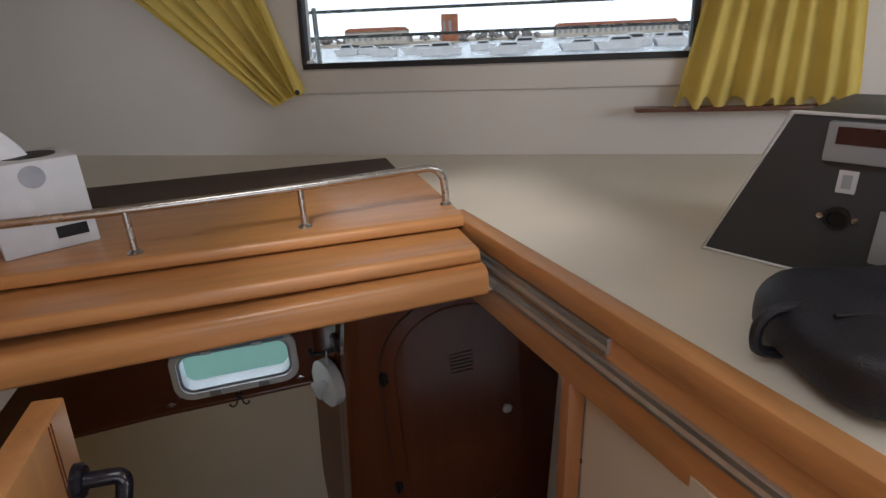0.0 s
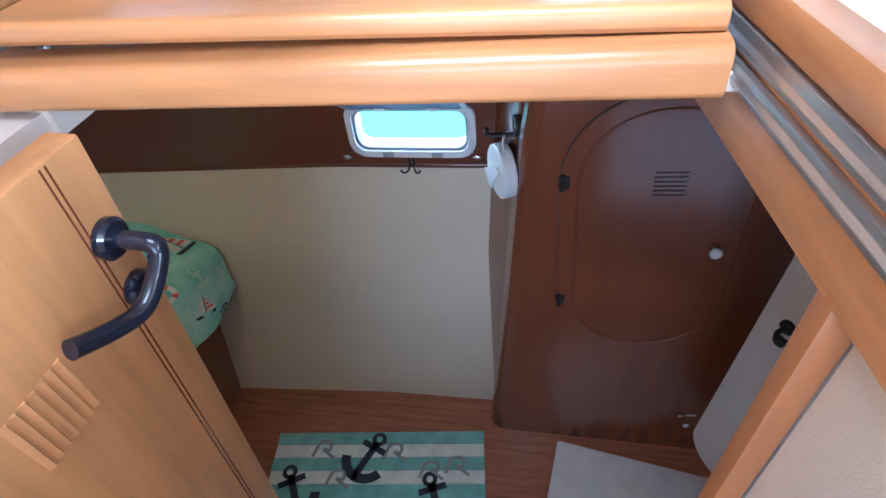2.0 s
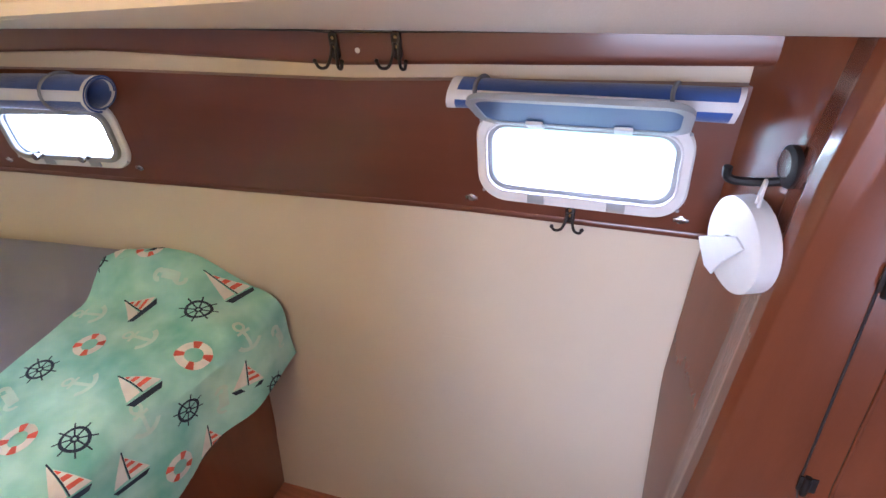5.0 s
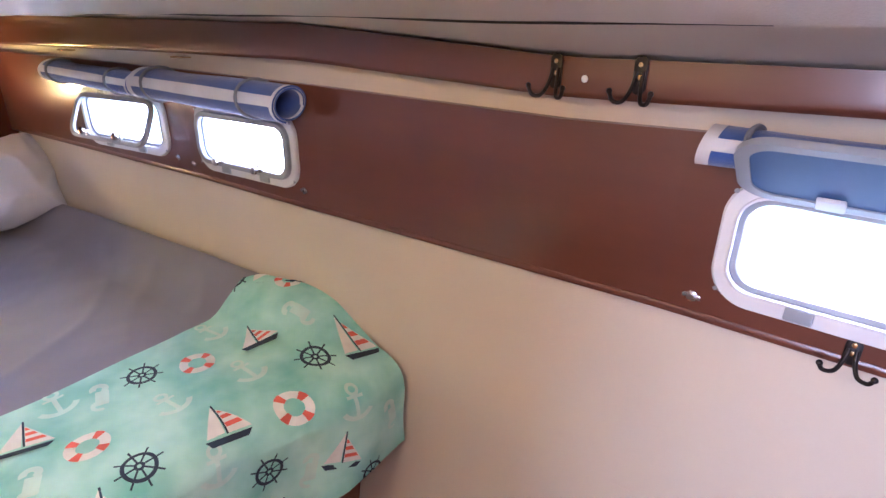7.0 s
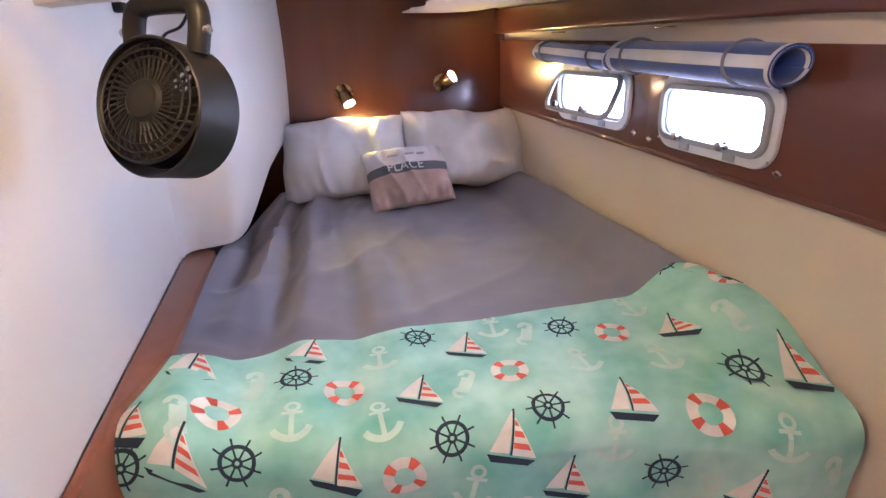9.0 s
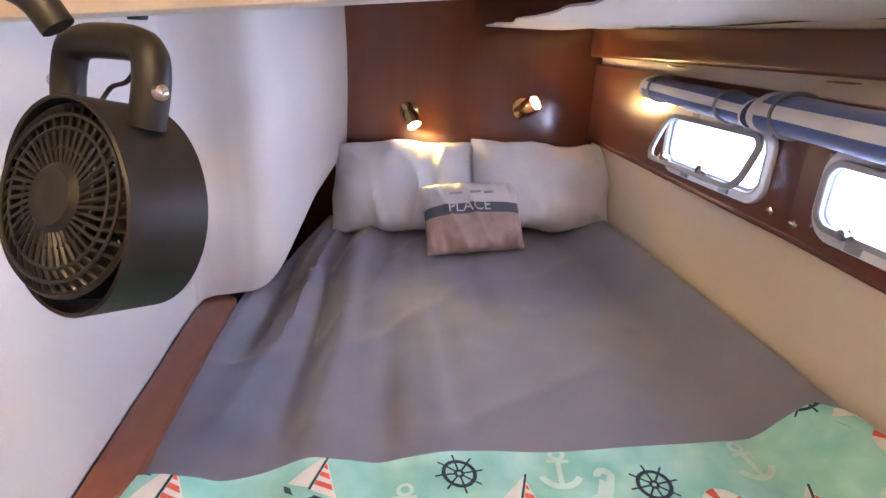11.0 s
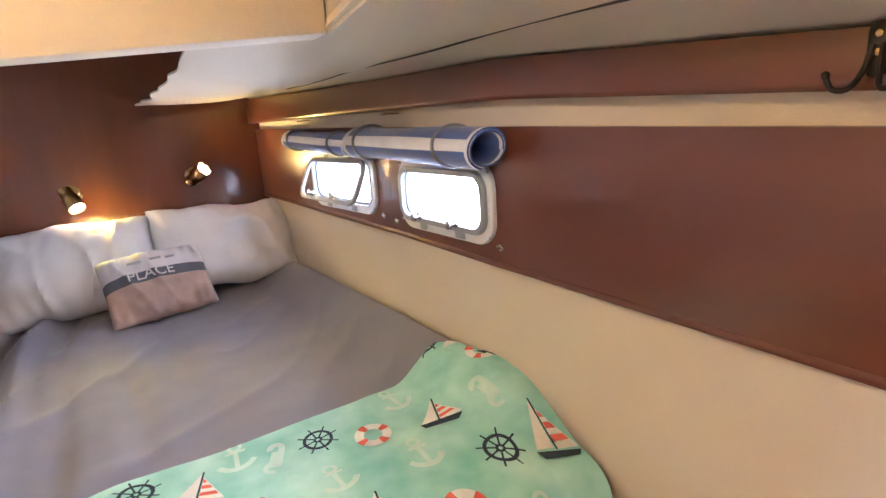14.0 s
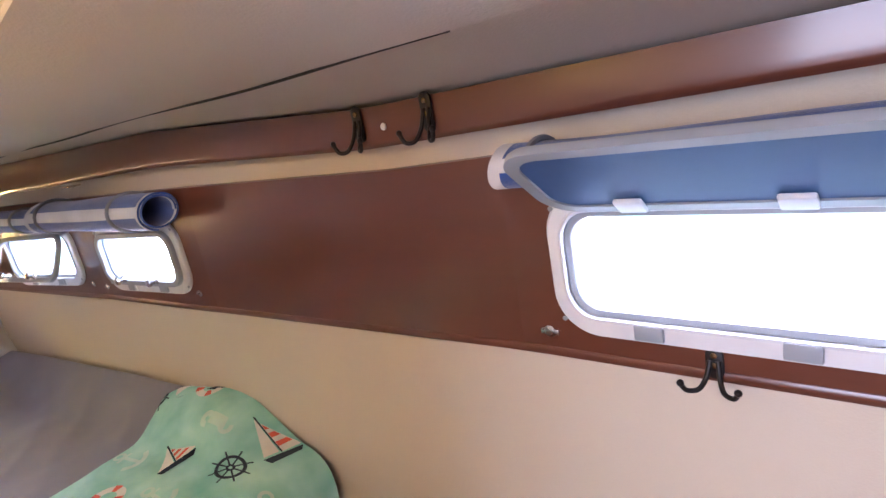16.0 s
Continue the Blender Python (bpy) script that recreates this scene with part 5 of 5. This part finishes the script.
part("motor", lathe(bmesh.new(), [(0.044, 0), (0.044, 0.05), (0.032, 0.064), (0.001, 0.066)], 24, HEAD @ pose(0, 0.070, 0, 90, 0, 0)), BLACK, fan)
for k in range(5):
    a0 = math.tau * k / 5

    def blade(u, v, a0=a0):
        r = 0.034 + 0.072 * u
        a = a0 + (v - 0.5) * (0.85 + 0.25 * u) + 0.25 * u
        return HEAD @ Vector((r * math.cos(a), -0.006 + 0.024 * (v - 0.5), r * math.sin(a)))
    part("blade", sheet(bmesh.new(), blade, 6, 6, 0.002), BLACK, fan)
bm = tube(bmesh.new(), smooth_path([(-0.080, 0.004, 0.108), (-0.084, 0.004, 0.165), (-0.068, 0.004, 0.198), (0.0, 0.004, 0.204), (0.068, 0.004, 0.198), (0.084, 0.004, 0.165), (0.080, 0.004, 0.108)]), 0.021, 10)
part("yoke", bm, BLACK, fan)
for k in (-1, 1):
    part("yoke_knob", lathe(bmesh.new(), [(0.009, 0), (0.009, 0.008), (0.005, 0.011), (0.001, 0.012)], 14, pose(k * 0.103, 0, 0.150, 0, k * 90, 0)), STEEL, fan)
bm = tube(bmesh.new(), smooth_path([FAN_AT.inverted() @ Vector(p) for p in ((-1.010, 0.215, 1.805), (-1.008, 0.190, 1.836), (-1.004, 0.120, 1.852), (-0.995, -0.005, 1.856))]), 0.019, 10)
part("stem", bm, BLACK, fan)
part("mount_plate", boxed((-1.035, -0.012, 1.815), (-0.955, 0.020, 1.895), 0.006, FAN_AT.inverted()), BLACK, fan)
part("cable", tube(bmesh.new(), smooth_path([(-0.03, 0.01, 0.12), (-0.02, 0.02, 0.150), (0.03, 0.01, 0.160), (0.04, 0.02, 0.19)]), 0.003, 6), BLACK, fan)
bm = boxed((-1.745, -0.125, 1.822), (-1.700, -0.085, 1.846), 0.006)
tagged(finish("clip", bm, BLACK), "small black plastic clip on the liner", "clip")

dome = thing("ceiling_light", "small round cabin light in the hatch recess, switched on", "ceiling light", m=pose(-0.60, 0.42, 2.138))
part("bezel", lathe(bmesh.new(), [(0.075, 0), (0.075, -0.010), (0.066, -0.016), (0.060, -0.014), (0.001, -0.012)], 28), PLASTIC, dome)
part("diffuser", lathe(bmesh.new(), [(0.058, -0.013), (0.050, -0.022), (0.028, -0.027), (0.001, -0.028)], 28), BULB, dome, "glowing warm diffuser")
lamp = new("cabin_light", bpy.data.lights.new("cabin_light", "POINT"))
lamp.data.energy, lamp.data.color, lamp.data.shadow_soft_size = 1.25, (1.0, 0.63, 0.05), 0.05
lamp.location = (-0.60, 0.42, 2.06)

# ---------------------------------------------------------------- hook with a white cable reel
hk = thing("utility_hook", "black utility hook with a round base on the locker side", "hook")
part("base_disc", lathe(bmesh.new(), [(0.036, 0), (0.036, 0.010), (0.030, 0.014), (0.001, 0.014)], 24, pose(0.392, 1.425, 1.612, 0, -90, 14)), BLACK, hk)
part("mirror_face", lathe(bmesh.new(), [(0.024, 0), (0.024, 0.002), (0.001, 0.0025)], 20, pose(0.3785, 1.4225, 1.617, 0, -90, 14)), STEEL, hk, "grey disc face")
part("arm", tube(bmesh.new(), smooth_path([(0.392, 1.430, 1.583), (0.35, 1.426, 1.578), (0.31, 1.424, 1.578), (0.296, 1.424, 1.586), (0.295, 1.424, 1.603)]), 0.008, 8), BLACK, hk)
reel = thing("cable_reel", "flat round white reel hung by a loop of cord", "reel", m=pose(0.345, 1.402, 1.463, 0, 0, -66) @ pose(0, 0, 0, 0, 4, 0))
part("disc", lathe(bmesh.new(), [(0.082, -0.024), (0.090, -0.018), (0.090, 0.018), (0.082, 0.024), (0.020, 0.025), (0.016, 0.020), (0.001, 0.020)], 40, pose(0, 0, 0, 90, 0, 0)), PLASTIC, reel)
bm = bmesh.new()
prism(bm, [(-0.095, -0.030, -0.050), (-0.07, -0.030, -0.03), (0.02, -0.030, 0.035), (0.05, -0.030, 0.03), (0.0, -0.030, -0.04), (-0.02, -0.030, -0.085), (-0.05, -0.030, -0.088), (-0.085, -0.030, -0.06)], (0, 0.004, 0), bevel=0.001)
part("paper_tag", bm, PAPER, reel, "folded white paper tag")
part("cord", tube(bmesh.new(), smooth_path([(0.01, 0.0, 0.085), (0.022, -0.01, 0.125), (0.015, -0.005, 0.140), (-0.002, 0.004, 0.130), (0.0, 0.0, 0.09)]), 0.003, 6), PLASTIC, reel)

# ---------------------------------------------------------------- door with its lever
door = thing("cabin_door", "honey varnished cabin door standing open, black lever handle", "door", m=pose(-0.034, 0.400, 2.203, 0, 3.6, 0))
part("door_leaf", boxed((-0.040, -0.62, -1.85), (0.0, 0.0, 0.0), 0.004), HONEY_Z, door)
for yy in (-0.058, -0.066):
    part("inlay_line", boxed((-0.001, yy, -1.80), (0.0012, yy + 0.0022, -0.004)), MAHOG_Z, door, "thin dark inlay line")
for z, r, dy in ((-0.122, 0.027, -0.036), (-0.208, 0.025, -0.036)):
    part("rose", lathe(bmesh.new(), [(r, 0), (r, 0.008), (r * 0.82, 0.013), (0.002, 0.014)], 26, pose(0.0, dy, z, 0, 90, 0)), HANDLE, door)
part("lever", tube(bmesh.new(), smooth_path([(0.004, -0.036, -0.122), (0.046, -0.034, -0.124), (0.058, -0.034, -0.128), (0.061, -0.040, -0.140), (0.060, -0.068, -0.164), (0.056, -0.096, -0.176), (0.049, -0.130, -0.168), (0.040, -0.178, -0.144)]), 0.0118, 14), HANDLE, door)
part("lock_plate", boxed((0.012, -0.042, -0.222), (0.0155, -0.030, -0.200), 0.002), PAPER, door, "bright keyhole plate")
for i in range(7):
    y0 = -0.165 - 0.013 * i
    bm = bmesh.new()
    prism(bm, [(0.0, y0, -0.272), (0.0045, y0 - 0.003, -0.272), (0.0, y0 - 0.010, -0.272)], (0, -0.004, 0.094))
    part("vent_slat", bm, HONEY_Z, door)

# ---------------------------------------------------------------- mats
rug = thing("bath_mat", "striped mat with navy anchors and rope print", "mat", m=pose(-0.757, 1.145, 0.0, 0, 0, 7.1))
for k in range(9):
    bm = boxed((0.002 * (k % 2), -0.065 * (k + 1) + 0.002, -0.003), (1.022, -0.065 * k, 0.009 + 0.0006 * (k % 2)), 0.003)
    part("stripe", bm, MATT_TEAL if k % 2 == 0 else MATT_WHITE, rug, "teal woven stripe" if k % 2 == 0 else "white woven stripe")


def mat_anchor(cx, cy, s, rot):
    bm = bmesh.new()
    for q in spoke(90, -0.9, 0.7, 0.13) + band(0.60, 0.95, 200, 340, 14) + strips([(-0.5, 0.35), (0.5, 0.35), (0.5, 0.58), (-0.5, 0.58)], 2) + [[(x, y + 0.82) for x, y in p] for p in band(0.12, 0.28, 0, 360, 14)]:
        c, n_ = math.cos(rot), math.sin(rot)
        f = bm.faces.new([bm.verts.new((cx + (x * c - y * n_) * s, cy + (x * n_ + y * c) * s, 0.0112)) for x, y in q])
    part("anchor_print", bm, MATT_NAVY, rug)


mat_anchor(0.46, -0.135, 0.13, -0.5)
mat_anchor(0.14, -0.30, 0.13, 0.4)
mat_anchor(0.80, -0.34, 0.13, 0.3)
for cx, cy in ((0.25, -0.075), (0.60, -0.09), (0.78, -0.18), (0.90, -0.16), (0.34, -0.22)):
    bm = bmesh.new()
    tube(bm, smooth_path([(cx - 0.06, cy - 0.05, 0.0085), (cx - 0.03, cy + 0.02, 0.0085), (cx + 0.02, cy + 0.02, 0.0085), (cx + 0.02, cy - 0.02, 0.0085), (cx - 0.01, cy - 0.015, 0.0085), (cx + 0.05, cy - 0.06, 0.0085)]), 0.008, 6)
    for v in bm.verts:
        v.co.z = 0.0098 + (v.co.z - 0.0085) * 0.25
    part("rope_print", bm, ROPE, rug)
wm = finish("shower_mat", boxed((0, -0.55, -0.003), (0.72, 0, 0.014), 0.006), MATW)
wm.matrix_world = pose(0.612, 1.262, 0.0, 0, 0, -9.0)
tagged(wm, "plain white towelling mat on the sole", "mat")

# ---------------------------------------------------------------- outside the saloon window
# water and far trees are paled in base colour to imitate distance haze
water = material("haze_pale_water", (0.42, 0.48, 0.50), 0.25, vary=0.2, scale=0.5, bump=0.3, bump_scale=3)
BRICK = material("brick_red_roof", (0.42, 0.16, 0.09), 0.8, vary=0.2, scale=0.4, bump=0.1)
BOATW = material("boat_gelcoat", (0.75, 0.76, 0.78), 0.4, vary=0.06, scale=0.6, bump=0.02)
TREES = material("far_trees", (0.36, 0.33, 0.32), 0.9, vary=0.3, scale=0.4, bump=0.2)
STONE = material("pale_render", (0.62, 0.56, 0.48), 0.8, vary=0.1, scale=0.4, bump=0.1)
setting("water", boxed((-2500, -2500, -0.9), (2500, 2500, -0.8)), water, "grey-green harbour water, paled for haze", "water")
setting("deck", boxed((-3.2, 1.9, 1.95), (4.0, 3.1, 2.0)), WHITE, "white side deck", "deck")
V = (wall_pt(2.05, 2.7) - Vector((0.31, -0.36, 2.65))).normalized()
VS = Vector((V.y, -V.x, 0)).normalized()


def far(d, s, z):
    return Vector((0.31, -0.36, 0)) + Vector((V.x, V.y, 0)).normalized() * d + VS * s + Vector((0, 0, z))


lr = thing("guard_rail", "stainless guard rail along the side deck", "rail")
for z in (2.66, 2.78):
    part("wire", tube(bmesh.new(), [far(2.9, -2.2, z), far(2.9, 2.2, z)], 0.008, 8), STEEL, lr)
for s in (-0.72, 1.5):
    part("stanchion", tube(bmesh.new(), [far(2.9, s, 1.99), far(2.9, s, 2.80)], 0.013, 8), STEEL, lr)


def far_block(name, d, s0, s1, z0, z1, mat_, label, cat, roof=None):
    t = thing(name, label, cat)
    bm = bmesh.new()
    prism(bm, [far(d, s0, z0), far(d, s1, z0), far(d, s1, z1), far(d, s0, z1)], (far(d + 8, 0, 0) - far(d, 0, 0)))
    part("wall", bm, mat_, t)
    if roof:
        bm = bmesh.new()
        prism(bm, [far(d - 0.5, s0 - 0.6, z1), far(d - 0.5, s1 + 0.6, z1), far(d - 0.5, s1 - 1.5, z1 + roof), far(d - 0.5, s0 + 1.5, z1 + roof)], (far(d + 9, 0, 0) - far(d, 0, 0)))
        part("roof", bm, BRICK, t)
    w = s1 - s0
    for k in range(int(w / 2.4)):
        a = s0 + 1.2 + k * 2.4
        bm = bmesh.new()
        prism(bm, [far(d - 0.05, a - 0.5, z0 + (z1 - z0) * 0.3), far(d - 0.05, a + 0.5, z0 + (z1 - z0) * 0.3), far(d - 0.05, a + 0.5, z0 + (z1 - z0) * 0.75), far(d - 0.05, a - 0.5, z0 + (z1 - z0) * 0.75)], (far(d + 0.1, 0, 0) - far(d, 0, 0)))
        part("window", bm, GREYP, t)
    return t


far_block("harbour_building", 240, -48, -22, 0, 5.0, STONE, "long pale harbour building with a red roof", "building", 1.4)
far_block("harbour_tower", 242, -8, -1, 0, 10.5, BRICK, "brick red tower by the harbour", "building")
far_block("harbour_building", 245, 40, 90, 0, 3.5, STONE, "low pale harbour building", "building", 1.6)
random.seed(5)
bm = bmesh.new()
for k in range(260):
    s = random.uniform(-70, 80)
    bmesh.ops.create_icosphere(bm, subdivisions=1, radius=random.uniform(0.8, 1.9), matrix=Matrix.Translation(far(262 + random.uniform(0, 10), s * 2.4, random.uniform(0.5, 3.0))))
tagged(finish("far_trees", bm, TREES), "bare trees beyond the harbour, haze put into their colour", "trees", kind="stuff")
setting("ground", boxed((-2000, 250, -0.85), (2000, 2400, 0.4)), STONE, "far harbour shore", "ground")
for k in range(26):
    s, d, w, h = -75 + k * 6.0 + random.uniform(-2, 2), 120 + random.uniform(-25, 30), random.uniform(2.6, 4.2), random.uniform(0.5, 1.2)
    t = thing("moored_boat", "white moored motorboat in the harbour", "boat", "moored boats")
    bm = bmesh.new()
    prism(bm, [far(d, s - w, 0.4), far(d, s + w, 0.4), far(d, s + w * 0.85, -0.9), far(d, s - w * 0.8, -0.9)], far(d + 2, 0, 0) - far(d, 0, 0))
    part("hull", bm, BOATW, t)
    bm = bmesh.new()
    prism(bm, [far(d + 0.2, s - w * 0.5, 0.4), far(d + 0.2, s + w * 0.6, 0.4), far(d + 0.2, s + w * 0.4, 0.4 + h), far(d + 0.2, s - w * 0.35, 0.4 + h)], far(d + 1.6, 0, 0) - far(d, 0, 0))
    part("cabin", bm, BOATW, t)
    bm = bmesh.new()
    prism(bm, [far(d + 0.1, s - w * 0.38, 0.45 + h * 0.3), far(d + 0.1, s + w * 0.42, 0.45 + h * 0.3), far(d + 0.1, s + w * 0.36, 0.4 + h * 0.75), far(d + 0.1, s - w * 0.32, 0.4 + h * 0.75)], far(d + 0.2, 0, 0) - far(d, 0, 0))
    part("windscreen", bm, CONSOLE, t)

# pale overcast sky beyond the harbour
bm = bmesh.new()
prism(bm, [far(620, -900, -2), far(620, 900, -2), far(620, 900, 420), far(620, -900, 420)], far(622, 0, 0) - far(620, 0, 0))
setting("backdrop_sky", bm, glow("pale_sky", (0.80, 0.90, 1.0), 2.3), "pale hazy sky over the harbour", "backdrop")
